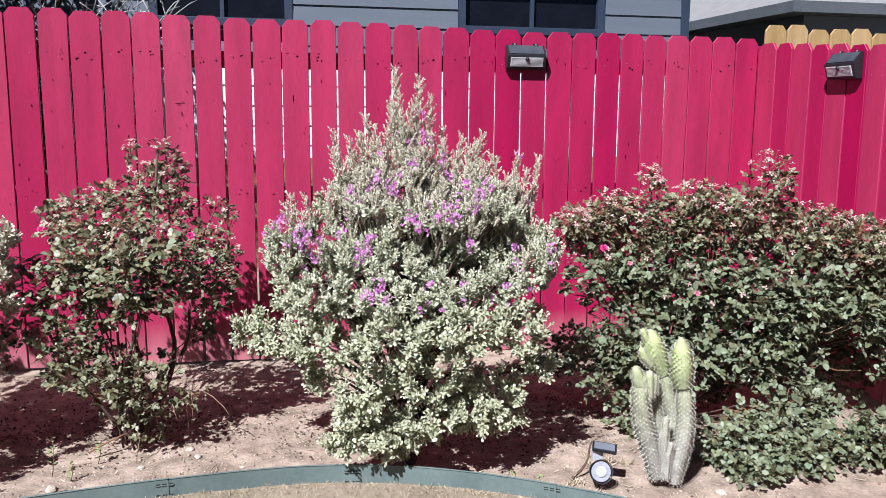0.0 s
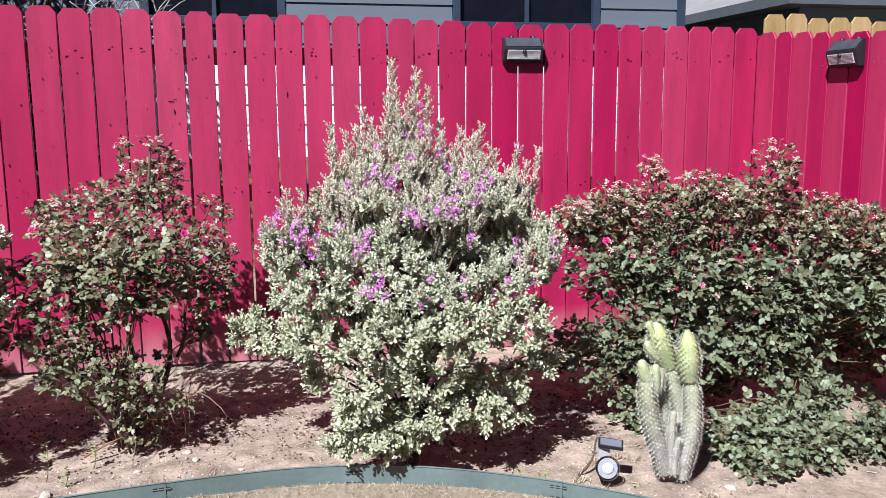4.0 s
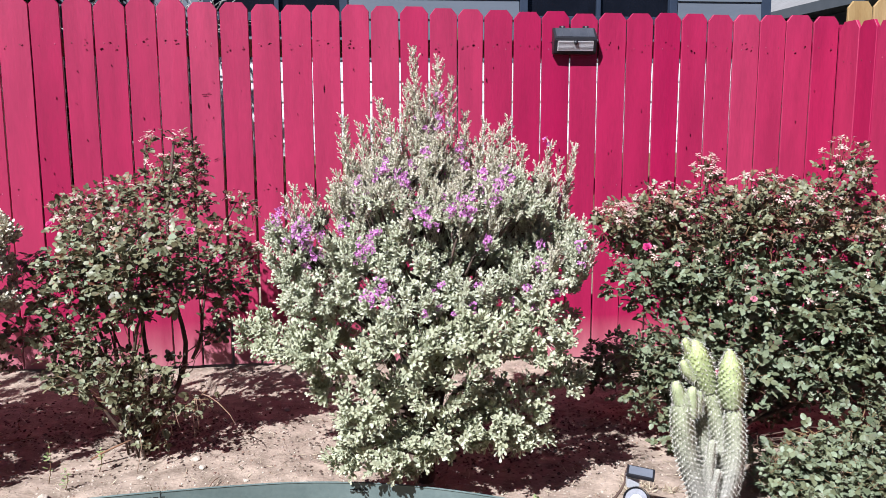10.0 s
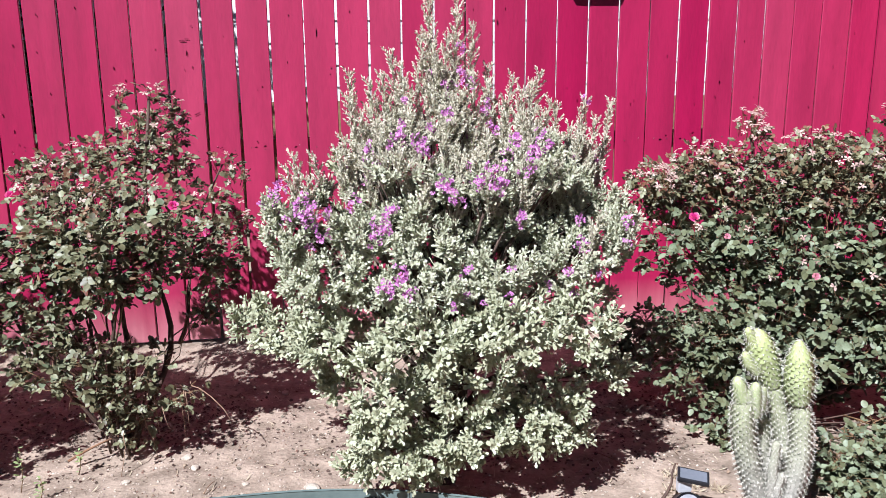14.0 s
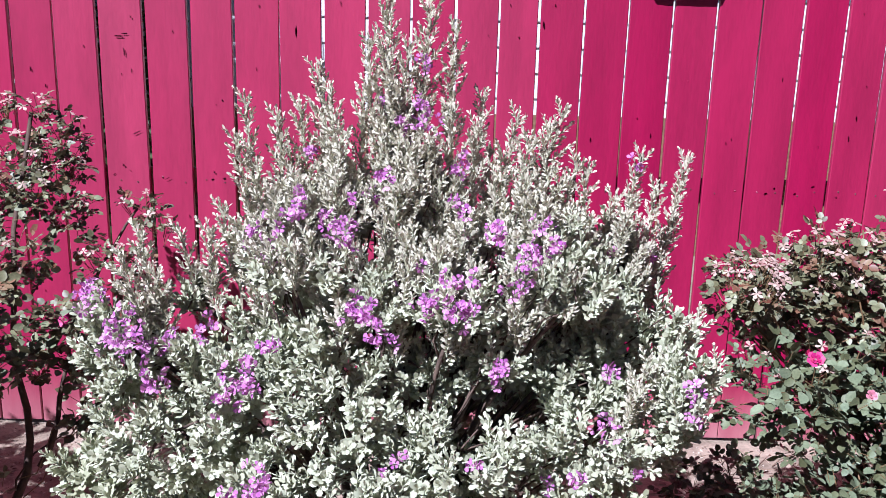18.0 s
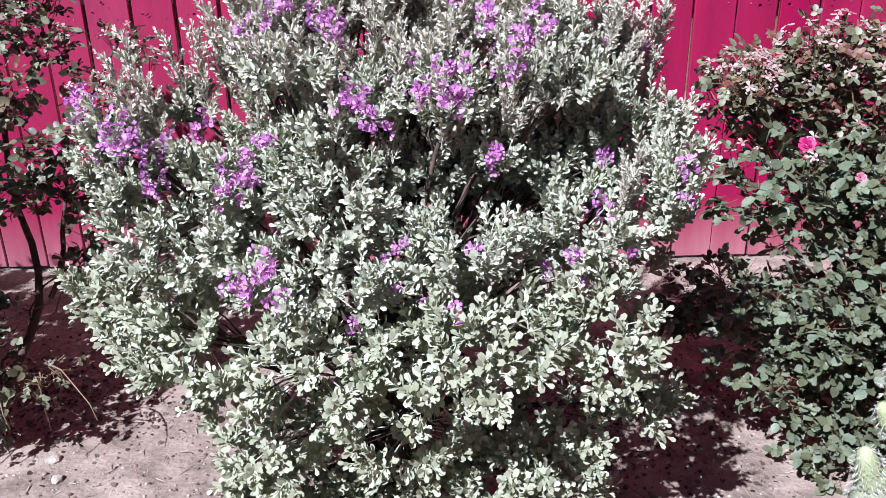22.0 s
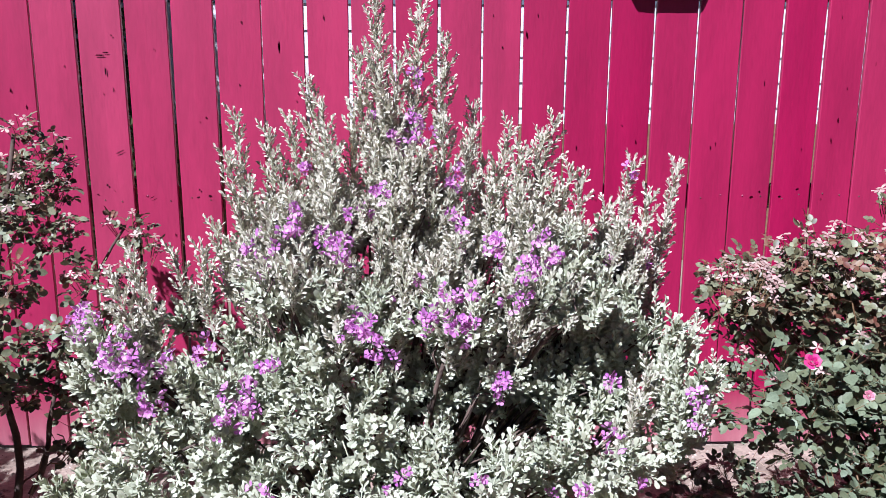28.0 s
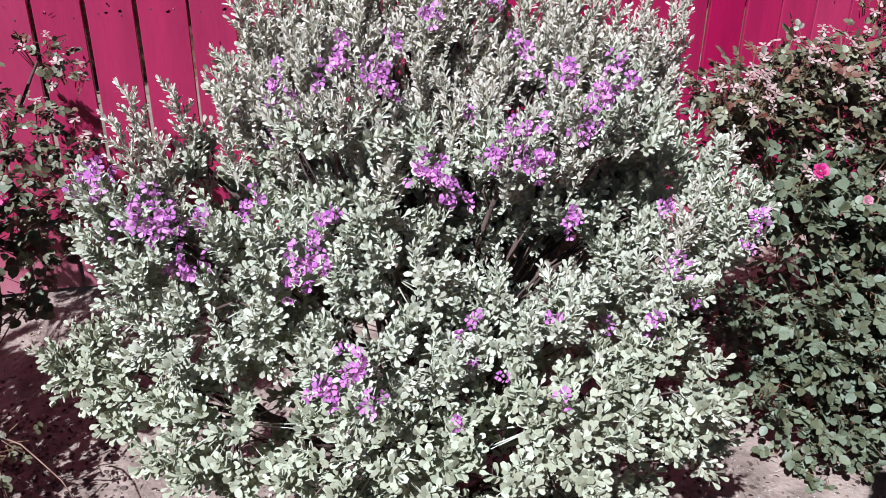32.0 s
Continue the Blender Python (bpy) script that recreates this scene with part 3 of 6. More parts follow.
# ---- solar wall lamps ----
def wall_lamp(m, label):
    """Wedge-shaped lamp, back at y 0, facing -y, centred in x, top at z 0."""
    ob = new("solar_wall_lamp")
    ob.matrix_world = m
    tagged(ob, label, "lamp", "solar lamps on the fence")
    W = 0.113
    prof = [(0.0, 0.0), (-0.012, 0.002), (-0.058, -0.052), (-0.060, -0.060), (-0.040, -0.126), (-0.034, -0.134), (0.0, -0.134)]
    bm = bmesh.new()
    L = [bm.verts.new((-W, y, z)) for y, z in prof]
    R = [bm.verts.new((W, y, z)) for y, z in prof]
    n = len(prof)
    for i in range(n):
        bm.faces.new((L[i], R[i], R[(i + 1) % n], L[(i + 1) % n]))
    bm.faces.new(L[::-1])
    bm.faces.new(R)
    bmesh.ops.recalc_face_normals(bm, faces=bm.faces)
    bmesh.ops.bevel(bm, geom=bm.edges[:], offset=0.003, segments=2, affect="EDGES")
    part("body", bm, M["black"], ob, "black plastic housing")
    d = Vector((0, -0.046, -0.054)).normalized()
    out = Vector((0, -0.761, 0.649)).normalized()
    tilt = Matrix.Translation(Vector((0, -0.035, -0.025)) + out * 0.0012) @ Matrix(((1, 0, 0, 0), (0, d.y, out.y, 0), (0, d.z, out.z, 0), (0, 0, 0, 1)))
    bm = boxed(-W + 0.012, -0.031, -0.001, W - 0.012, 0.031, 0.002)
    bm.transform(tilt)
    panel = part("solar_panel", bm, M["cell"], ob, "grey glossy solar panel")
    for k in range(5):
        bm = boxed(-W + 0.045 + k * 0.045, -0.031, 0.0021, -W + 0.0458 + k * 0.045, 0.031, 0.0026)
        bm.transform(tilt)
        part("cell_line", bm, M["grey"], panel)
    ax = Vector((0, 0.020, -0.066)).normalized()
    o2 = Vector((0, -0.957, -0.290)).normalized()
    tilt2 = Matrix.Translation(Vector((0, -0.050, -0.093)) + o2 * 0.001) @ Matrix(((1, 0, 0, 0), (0, -ax.y, o2.y, 0), (0, -ax.z, o2.z, 0), (0, 0, 0, 1)))
    bm = boxed(-W + 0.018, -0.026, -0.001, W - 0.018, 0.026, 0.003, 0.001)
    bm.transform(tilt2)
    lens = part("diffuser", bm, M["diffuser"], ob, "ribbed pale diffuser")
    for k in range(8):
        bm = boxed(-W + 0.022, -0.023 + k * 0.0062, 0.0031, W - 0.022, -0.0215 + k * 0.0062, 0.0042)
        bm.transform(tilt2)
        part("rib", bm, M["diffuser"], lens)
    bm = bmesh.new()
    bmesh.ops.create_uvsphere(bm, u_segments=14, v_segments=8, radius=0.012)
    bm.transform(tilt2 @ Matrix.Translation((0, 0.018, 0.003)))
    part("sensor", bm, M["black"], ob, smooth=True)
    for s in (-0.06, 0.065):
        bm = boxed(s - 0.016, -0.006, -0.003, s + 0.016, 0.0, 0.012, 0.002)
        tab = part("mounting_tab", bm, M["black"], ob)
        bm = bmesh.new()
        bmesh.ops.create_cone(bm, cap_ends=True, segments=10, radius1=0.0055, radius2=0.0045, depth=0.004, matrix=pose(s, -0.008, 0.006, 90))
        part("screw", bm, M["steel"], tab)
    return ob


wall_lamp(pose(1.788, FY - 0.008, 1.726), "black solar wall lamp screwed to the red fence")
wall_lamp(pose(FX - 0.008, 3.77, 1.664, 0, 0, -90), "black solar wall lamp screwed to the side fence")

# ---- edging ----
edging = thing("garden_edging", (0.3, 2.985, -0.085), "curved strip of green painted metal lawn edging with slots", "garden edging")
joins = [(-3.9, -2.0), (-2.0, -0.09), (-0.09, 0.60), (0.60, 1.30), (1.30, 2.2), (2.2, 3.2)]
ZT = 0.006
for n, (a, b) in enumerate(joins):
    line = np.linspace(a, b + 0.03, max(8, int((b - a) / 0.04)))
    off = -0.003 * (n % 2)
    verts, faces = [], []
    prof = [(0.0, -0.10), (0.0, 0.0), (-0.003, 0.004), (0.004, 0.006), (0.010, 0.002), (0.0045, -0.004), (0.0045, -0.10)]
    for x in line:
        y = edge_y(x)
        dy = (edge_y(x + 0.01) - edge_y(x - 0.01)) / 0.02
        nx, ny = -dy / math.hypot(1, dy), 1 / math.hypot(1, dy)
        zt = ZT + 0.004 * math.sin(x * 3.1) + (0.003 if n % 2 else 0)
        for p, q in prof:
            verts.append((x + nx * (p + off) - 0.3, y + ny * (p + off) - 2.985, zt + q + 0.085))
    k = len(prof)
    for i in range(len(line) - 1):
        for j in range(k):
            faces.append((i * k + j, (i + 1) * k + j, (i + 1) * k + (j + 1) % k, i * k + (j + 1) % k))
    faces += [tuple(range(k)), tuple((len(line) - 1) * k + j for j in range(k))[::-1]]
    pan = part_mesh("panel", mesh_of("panel", verts, faces, M["edging"]), edging)
    for cx in ([a + 0.015] if b > -0.2 and a < 1.4 else []):
        ang = math.degrees(math.atan2(edge_y(cx + 0.01) - edge_y(cx - 0.01), 0.02))
        for dz in (-0.018, -0.060):
            for s in (-0.022, 0.0, 0.022):
                bm = boxed(-0.008, -0.0008, -0.006, 0.008, 0.0004, 0.006)
                bm.transform(pose(cx - 0.3, edge_y(cx) + off - 0.0035 - 2.985, ZT + dz + 0.085, 0, 0, ang) @ pose(s, 0, 0))
                part("slot", bm, M["slot"], pan)
            bm = boxed(-0.034, -0.003, -0.0025, 0.034, 0.0, 0.0015, 0.0008)
            bm.transform(pose(cx - 0.3, edge_y(cx) + off - 0.0015 - 2.985, ZT + dz + 0.085, 0, 0, ang))
            part("stake_strap", bm, M["edging"], pan)

# ---- silver sage ----
def shoot(core, a, ln, leaf, up, B, A, N, S, stems):
    """One leafy shoot: leaves spiral round the stem, wide open at its foot and closing into a rosette at its tip."""
    m = max(7, int(ln / ((0.27 - 0.08 * min(up, 1.0)) * leaf) * RNG.uniform(0.9, 1.15)))
    s = np.linspace(0.12, 1.0, m)
    ref = unit(np.cross(a, (0.3, 0.9, 0.2)))
    oth = np.cross(a, ref)
    w = np.arange(m) * 2.39996 + RNG.random() * 6.28 + RNG.normal(0, 0.2, m)
    rad = np.cos(w)[:, None] * ref + np.sin(w)[:, None] * oth
    tilt = np.radians(74 - 22 * min(up, 1.3) - (46 - 12 * min(up, 1.3)) * s ** 1.8 + RNG.normal(0, 9, m))
    B.append(core + a * (s * ln)[:, None])
    A.append(np.cos(tilt)[:, None] * a + np.sin(tilt)[:, None] * rad)
    N.append(unit(np.cos(tilt)[:, None] * -rad + np.sin(tilt)[:, None] * a + 0.55 * np.array(SUN) + RNG.normal(0, 0.16, (m, 3))))
    S.append(leaf * (0.78 + 0.44 * RNG.random(m)) * (1.0 - 0.30 * s ** 3))
    stems.append((core, core + a * ln * 0.97))


def plume(tip, main, ln, wide, leaf, B, A, N, S, stems):
    """An upright leafy branch: a stem closely set with short shoots that grow longer away from the tip."""
    shoot(tip - main * ln, main, ln, leaf * 0.95, 1.2, B, A, N, S, stems)
    ref = unit(np.cross(main, (0.3, 0.9, 0.2)))
    oth = np.cross(main, ref)
    n = int(ln / 0.0105)
    for k in range(n):
        s = (k + 0.9 + RNG.uniform(-0.3, 0.3)) / n
        reach = max(0.022, wide * min(1.0, 0.35 + 1.15 * s) * RNG.uniform(0.8, 1.25))
        w = k * 2.39996 + RNG.uniform(-0.4, 0.4)
        off = math.cos(w) * ref + math.sin(w) * oth
        ax = unit(main + off * RNG.uniform(0.35, 0.75))
        shoot(tip - main * (s * ln + 0.016), ax, reach * 1.65, leaf, 1.15, B, A, N, S, stems)


def grow(lobes, dense, leaf, tuft=0.052):
    """Tufted foliage all over the given rounded masses: every mass carries many tufts, every tuft a fan of short leafy shoots
    from one point, with deep gaps between the tufts. Gives the leaves' places, ways, facings, lengths, and the stems."""
    B, A, N, S, stems = [], [], [], [], []
    for cx, cy, cz, rx, ry, rz, up in lobes:
        c, R = np.array((cx, cy, cz)), np.array((rx, ry, rz))
        area = (rx * rz + rx * ry + ry * rz) / 3 * 12.57
        n = max(5, int(dense * area / (tuft * tuft * 2.2)))
        k = np.arange(n) + 0.5
        ph, th = np.arccos(1 - 2 * k / n), 2.39996 * k + RNG.random() * 6.28
        d = np.stack([np.cos(th) * np.sin(ph), np.sin(th) * np.sin(ph), np.cos(ph)], 1) + RNG.normal(0, 0.16, (n, 3))
        d = unit(d)
        d = d[(d[:, 1] < 0.45) | (RNG.random(n) < 0.4)]
        for e in d:
            r_t = tuft * RNG.uniform(0.65, 1.35)
            lean = unit(e * 0.75 + np.array((-0.05, -0.15, 0.30 + up * 0.85)) + RNG.normal(0, 0.16, 3))
            core = c + R * e * (1.04 - 0.34 * RNG.random() ** 1.6) - (unit(e) * 0.35 + lean * (0.25 + 0.55 * up)) * r_t
            if core[2] < -0.02:
                continue
            stems.append((c + (core - c) * 0.35, core))
            for q in range(int(5 + 3 * RNG.random())):
                off = unit(RNG.normal(size=3))
                off = off - lean * (off @ lean)
                a = unit(lean + off * (0.10 + (0.95 - 0.5 * min(up, 1.3)) * RNG.random() ** 0.7))
                ln = r_t * RNG.uniform(0.75, 1.2) * (1 + 0.7 * up * max(0, a[2]))
                shoot(core, a, ln, leaf * (1.06 - 0.12 * up), up * 0.7, B, A, N, S, stems)
        # a few shoots that stand up out of the mass
        for _ in range(int(area * (14 + 14 * up))):
            w, h = RNG.random() * 6.28, RNG.random() ** 0.6
            e = unit(np.array((math.cos(w) * h, math.sin(w) * h * 0.8 - 0.25, 1.05 - 0.75 * h)))
            p = c + R * e * RNG.uniform(0.86, 1.0)
            a = unit(e * (0.75 - 0.25 * min(up, 1.2)) + np.array((0, -0.05, 0.45 + 0.45 * up)) + RNG.normal(0, 0.10, 3))
            ln = RNG.uniform(0.05, 0.095) * (0.7 + 0.45 * up)
            plume(p + a * ln * 0.7, a, ln, 0.024, leaf * 0.92, B, A, N, S, stems)
    return np.concatenate(B), np.concatenate(A), np.concatenate(N), np.concatenate(S), stems


def stem_mesh(stems, r, name, material, parent):
    P0, P1 = np.array([s[0] for s in stems]), np.array([s[1] for s in stems])
    a = unit(P1 - P0)
    u = unit(np.cross(a, (0.31, 0.87, 0.38)))
    w = np.cross(a, u)
    v = np.stack([P0 + r * u, P0 + r * (-0.5 * u + 0.87 * w), P0 + r * (-0.5 * u - 0.87 * w), P1 + 0.5 * r * u, P1 + 0.5 * r * (-0.5 * u + 0.87 * w), P1 + 0.5 * r * (-0.5 * u - 0.87 * w)], 1)
    f = np.array([(0, 1, 4, 3), (1, 2, 5, 4), (2, 0, 3, 5)])[None] + (np.arange(len(P0)) * 6)[:, None, None]
    ob = part_mesh(name, mesh_of(name, v.reshape(-1, 3), f.reshape(-1, 4), material), parent)
    ob["kind"] = "stuff"
    return ob


def limbs(owner, root, lobes, r0, material, name="branch", fork=0.3):
    """A woody limb from the root to the heart of every mass."""
    root = np.array(root)
    for cx, cy, cz, rx, ry, rz, *_ in lobes:
        c = np.array((cx, cy, cz)) - owner_at(owner)
        st = root - owner_at(owner) + RNG.normal(0, 0.015, 3) * (1, 1, 0)
        dist = np.linalg.norm(c - st)
        line = bend(st, c + (0, 0, rz * 0.3), ((st[0] - c[0]) * 0.18, (st[1] - c[1]) * 0.18, 0.05 * dist), 8, 0.008)
        v, f = tube(line, np.linspace(r0 * (0.8 + 0.4 * RNG.random()), r0 * 0.22, 8), 6, 0.25)
        tubes(name, [(v, f)], material, owner)
        tw = []
        for _ in range(5):
            q = line[RNG.integers(4, 8)]
            e = c + np.array((rx, ry, rz)) * ball(1)[0] * 0.85
            tw.append(tube(bend(q, e, (0, 0, 0.02), 5, 0.006), np.linspace(r0 * 0.22, 0.0015, 5), 4))
        tubes("twig_growth", tw, material, owner)["kind"] = "stuff"


def owner_at(owner):
    return np.array(owner.location)


SAGE_TOP = [
    (0.69, 3.24, 1.04, 0.07, 0.10, 0.07, 1.0),
    (0.80, 3.24, 1.06, 0.07, 0.10, 0.06, 1.0),
    (0.91, 3.24, 1.10, 0.06, 0.09, 0.09, 1.1),
    (0.88, 3.30, 1.20, 0.04, 0.06, 0.08, 1.3),
    (1.01, 3.22, 1.02, 0.06, 0.09, 0.06, 1.0),
    (1.13, 3.18, 1.03, 0.08, 0.10, 0.06, 1.1),
    (1.20, 3.20, 1.00, 0.06, 0.09, 0.06, 1.0),
    (1.34, 3.26, 0.94, 0.06, 0.09, 0.08, 1.2),
    (0.62, 3.20, 0.98, 0.05, 0.09, 0.06, 1.0),
    (0.94, 3.14, 0.98, 0.08, 0.10, 0.05, 0.8),
]
SAGE_MID = [
    (0.39, 3.12, 0.79, 0.08, 0.12, 0.1, 0.9),
    (0.34, 3.14, 0.87, 0.03, 0.07, 0.05, 1.1),
    (0.5, 3.05, 0.66, 0.15, 0.15, 0.09, 0.5),
    (0.79, 2.98, 0.76, 0.11, 0.12, 0.07, 0.5),
    (0.61, 3.05, 0.8, 0.1, 0.13, 0.08, 0.7),
    (1.23, 3.02, 0.68, 0.12, 0.13, 0.09, 0.6),
    (1.38, 3.02, 0.75, 0.05, 0.1, 0.1, 1.1),
    (0.98, 2.94, 0.68, 0.14, 0.13, 0.07, 0.5),
    (0.76, 2.9, 0.65, 0.14, 0.13, 0.07, 0.4),
    (0.49, 3.22, 0.89, 0.04, 0.08, 0.04, 0.9),
]
SAGE_MID += [
    (0.70, 3.02, 0.99, 0.09, 0.06, 0.03, 0.6),
    (1.19, 3.02, 0.95, 0.08, 0.06, 0.03, 0.6),
    (0.86, 3.03, 0.93, 0.06, 0.07, 0.04, 0.9),
    (1.00, 3.01, 0.93, 0.08, 0.07, 0.04, 0.9),
    (1.15, 3.1, 0.97, 0.07, 0.1, 0.07, 0.9),
    (1.25, 3.12, 0.91, 0.06, 0.09, 0.08, 1),
]
SAGE_MID += [
    (0.76, 3.02, 0.86, 0.07, 0.08, 0.05, 0.8),
    (1.06, 3.05, 0.83, 0.05, 0.07, 0.05, 0.8),
    (1.28, 3.14, 0.85, 0.06, 0.08, 0.07, 1.0),
    (0.90, 3.08, 0.79, 0.07, 0.07, 0.05, 0.7),
    (1.00, 3.09, 0.78, 0.07, 0.07, 0.06, 0.7),
    (1.10, 3.12, 0.77, 0.07, 0.07, 0.06, 0.8),
    (1.19, 3.10, 0.79, 0.07, 0.07, 0.06, 0.8),
    (1.12, 3.22, 0.87, 0.10, 0.10, 0.06, 0.8),
    (1.28, 3.10, 0.77, 0.06, 0.07, 0.06, 0.9),
    (0.98, 3.20, 0.87, 0.08, 0.08, 0.05, 0.8),
    (0.74, 3.16, 0.87, 0.07, 0.08, 0.05, 0.8),
    (1.37, 3.12, 0.84, 0.05, 0.07, 0.06, 1.0),
]
SAGE_LOW = [
    (0.27, 3.26, 0.48, 0.1, 0.12, 0.07, 0.3),
    (0.37, 3.15, 0.47, 0.1, 0.12, 0.07, 0.3),
    (0.52, 3.02, 0.48, 0.16, 0.15, 0.08, 0.3),
    (0.75, 2.84, 0.52, 0.17, 0.14, 0.09, 0.3),
    (1.01, 2.82, 0.55, 0.17, 0.15, 0.09, 0.3),
    (1.25, 2.92, 0.53, 0.11, 0.15, 0.1, 0.4),
    (1.35, 2.95, 0.36, 0.08, 0.1, 0.05, 0.3),
    (0.66, 2.92, 0.32, 0.12, 0.13, 0.07, 0.2),
    (0.91, 2.91, 0.35, 0.16, 0.14, 0.09, 0.2),
    (1.17, 2.97, 0.27, 0.14, 0.13, 0.09, 0.2),
    (0.76, 2.93, 0.13, 0.17, 0.13, 0.08, 0.2),
    (0.59, 2.95, 0.09, 0.08, 0.1, 0.05, 0.3),
]
SAGE_LOW += [
    (1.19, 2.95, 0.16, 0.11, 0.1, 0.04, 0.1),
    (0.91, 2.9, 0.19, 0.14, 0.14, 0.08, 0.2),
    (1.09, 2.92, 0.23, 0.12, 0.13, 0.08, 0.2),
    (0.65, 2.95, 0.2, 0.12, 0.13, 0.08, 0.2),
    (0.51, 3.12, 0.31, 0.06, 0.1, 0.05, 0.3),
]
SAGE_BACK = [
    (0.84, 3.47, 0.90, 0.32, 0.16, 0.20, 0.6),
    (1.11, 3.47, 0.82, 0.32, 0.16, 0.20, 0.6),
    (0.61, 3.40, 0.59, 0.29, 0.18, 0.20, 0.4),
    (1.22, 3.36, 0.48, 0.27, 0.18, 0.18, 0.4),
    (0.87, 3.22, 0.48, 0.33, 0.18, 0.17, 0.3),
    (0.90, 3.36, 0.76, 0.30, 0.12, 0.16, 0.6),
    (0.98, 3.22, 0.74, 0.15, 0.08, 0.10, 0.6),
    (1.20, 3.24, 0.78, 0.13, 0.08, 0.11, 0.7),
    (0.80, 3.24, 0.82, 0.12, 0.08, 0.08, 0.7),
    (1.28, 3.34, 0.92, 0.12, 0.09, 0.10, 0.8),
    (1.16, 3.36, 0.70, 0.22, 0.12, 0.13, 0.6),
    (0.99, 3.08, 0.56, 0.13, 0.10, 0.08, 0.4),
    (0.66, 3.38, 0.84, 0.14, 0.10, 0.12, 0.7),
    (0.51, 3.24, 0.72, 0.11, 0.10, 0.10, 0.6),
    (1.35, 3.32, 0.76, 0.09, 0.10, 0.12, 0.7),
]
SAGE_AT = (0.86, 3.12, -0.07)
sage = thing("texas_sage_shrub", SAGE_AT, "silvery grey-green sage shrub with violet flower clusters, rooted in the bed", "shrub")
o = owner_at(sage)
v, f = tube(bend((0, 0, -0.05), (0.02, 0.03, 0.30), (0.01, 0, 0), 6), np.linspace(0.032, 0.022, 6), 9, 0.2)
tubes("trunk", [(v, f)], M["sage_wood"], sage)
limbs(sage, (SAGE_AT[0] + 0.005, SAGE_AT[1] + 0.01, 0.02), SAGE_TOP + SAGE_MID + SAGE_LOW, 0.014, M["sage_wood"])
# lower and inner masses take the green tone with shade in its colour
for lobes, dense, nm, ml in ((SAGE_TOP, 1.15, "upper_foliage", "sage"), (SAGE_MID, 1.02, "middle_foliage", "sage_mid"), (SAGE_LOW, 0.82, "lower_foliage", "sage_shade"), (SAGE_BACK, 0.62, "inner_foliage", "sage_shade")):
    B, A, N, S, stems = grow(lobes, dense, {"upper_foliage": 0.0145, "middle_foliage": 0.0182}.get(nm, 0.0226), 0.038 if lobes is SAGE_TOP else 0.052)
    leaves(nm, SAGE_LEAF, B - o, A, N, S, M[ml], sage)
    stem_mesh([(p - o, q - o) for p, q in stems], 0.0016, "twig_growth", M["sage_mid"], sage)


PLUMES_SPIRE = [
    (0.85, 3.35, 1.53, 0.34, 0.034),
    (0.94, 3.30, 1.49, 0.30, 0.034),
    (0.99, 3.30, 1.42, 0.24, 0.028),
    (0.82, 3.30, 1.39, 0.20, 0.026),
    (0.90, 3.25, 1.38, 0.24, 0.036),
    (0.86, 3.30, 1.36, 0.22, 0.036),
    (0.87, 3.30, 1.30, 0.20, 0.036),
    (0.93, 3.28, 1.31, 0.20, 0.038),
    (0.98, 3.25, 1.27, 0.20, 0.034),
    (1.03, 3.25, 1.24, 0.16, 0.028),
    (0.85, 3.25, 1.22, 0.18, 0.034),
    (0.90, 3.20, 1.20, 0.18, 0.034),
    (0.95, 3.22, 1.20, 0.18, 0.034),
    (1.00, 3.20, 1.15, 0.16, 0.030),
]
PLUMES_HIGH = [
    (0.59, 3.25, 1.28, 0.24, 0.022),
    (0.58, 3.20, 1.21, 0.18, 0.022),
    (0.65, 3.25, 1.25, 0.24, 0.028),
    (0.72, 3.30, 1.34, 0.3, 0.034),
    (0.75, 3.25, 1.30, 0.27, 0.032),
    (0.69, 3.27, 1.27, 0.22, 0.026),
    (0.81, 3.30, 1.29, 0.26, 0.028),
    (0.78, 3.20, 1.23, 0.22, 0.03),
    (0.62, 3.20, 1.16, 0.2, 0.026),
    (0.56, 3.15, 1.09, 0.17, 0.022),
    (0.55, 3.10, 1.06, 0.17, 0.024),
    (1.05, 3.35, 1.29, 0.2, 0.018),
    (1.06, 3.30, 1.19, 0.16, 0.024),
    (1.11, 3.25, 1.26, 0.26, 0.034),
    (1.13, 3.20, 1.22, 0.24, 0.032),
    (1.17, 3.25, 1.24, 0.26, 0.034),
    (1.20, 3.25, 1.27, 0.28, 0.034),
    (1.22, 3.20, 1.18, 0.22, 0.032),
    (1.24, 3.20, 1.17, 0.2, 0.028),
    (1.07, 3.20, 1.16, 0.2, 0.028),
    (0.67, 3.25, 1.19, 0.24, 0.034),
    (0.73, 3.27, 1.20, 0.24, 0.034),
    (1.17, 3.20, 1.16, 0.22, 0.034),
    (1.12, 3.15, 1.16, 0.2, 0.034),
]
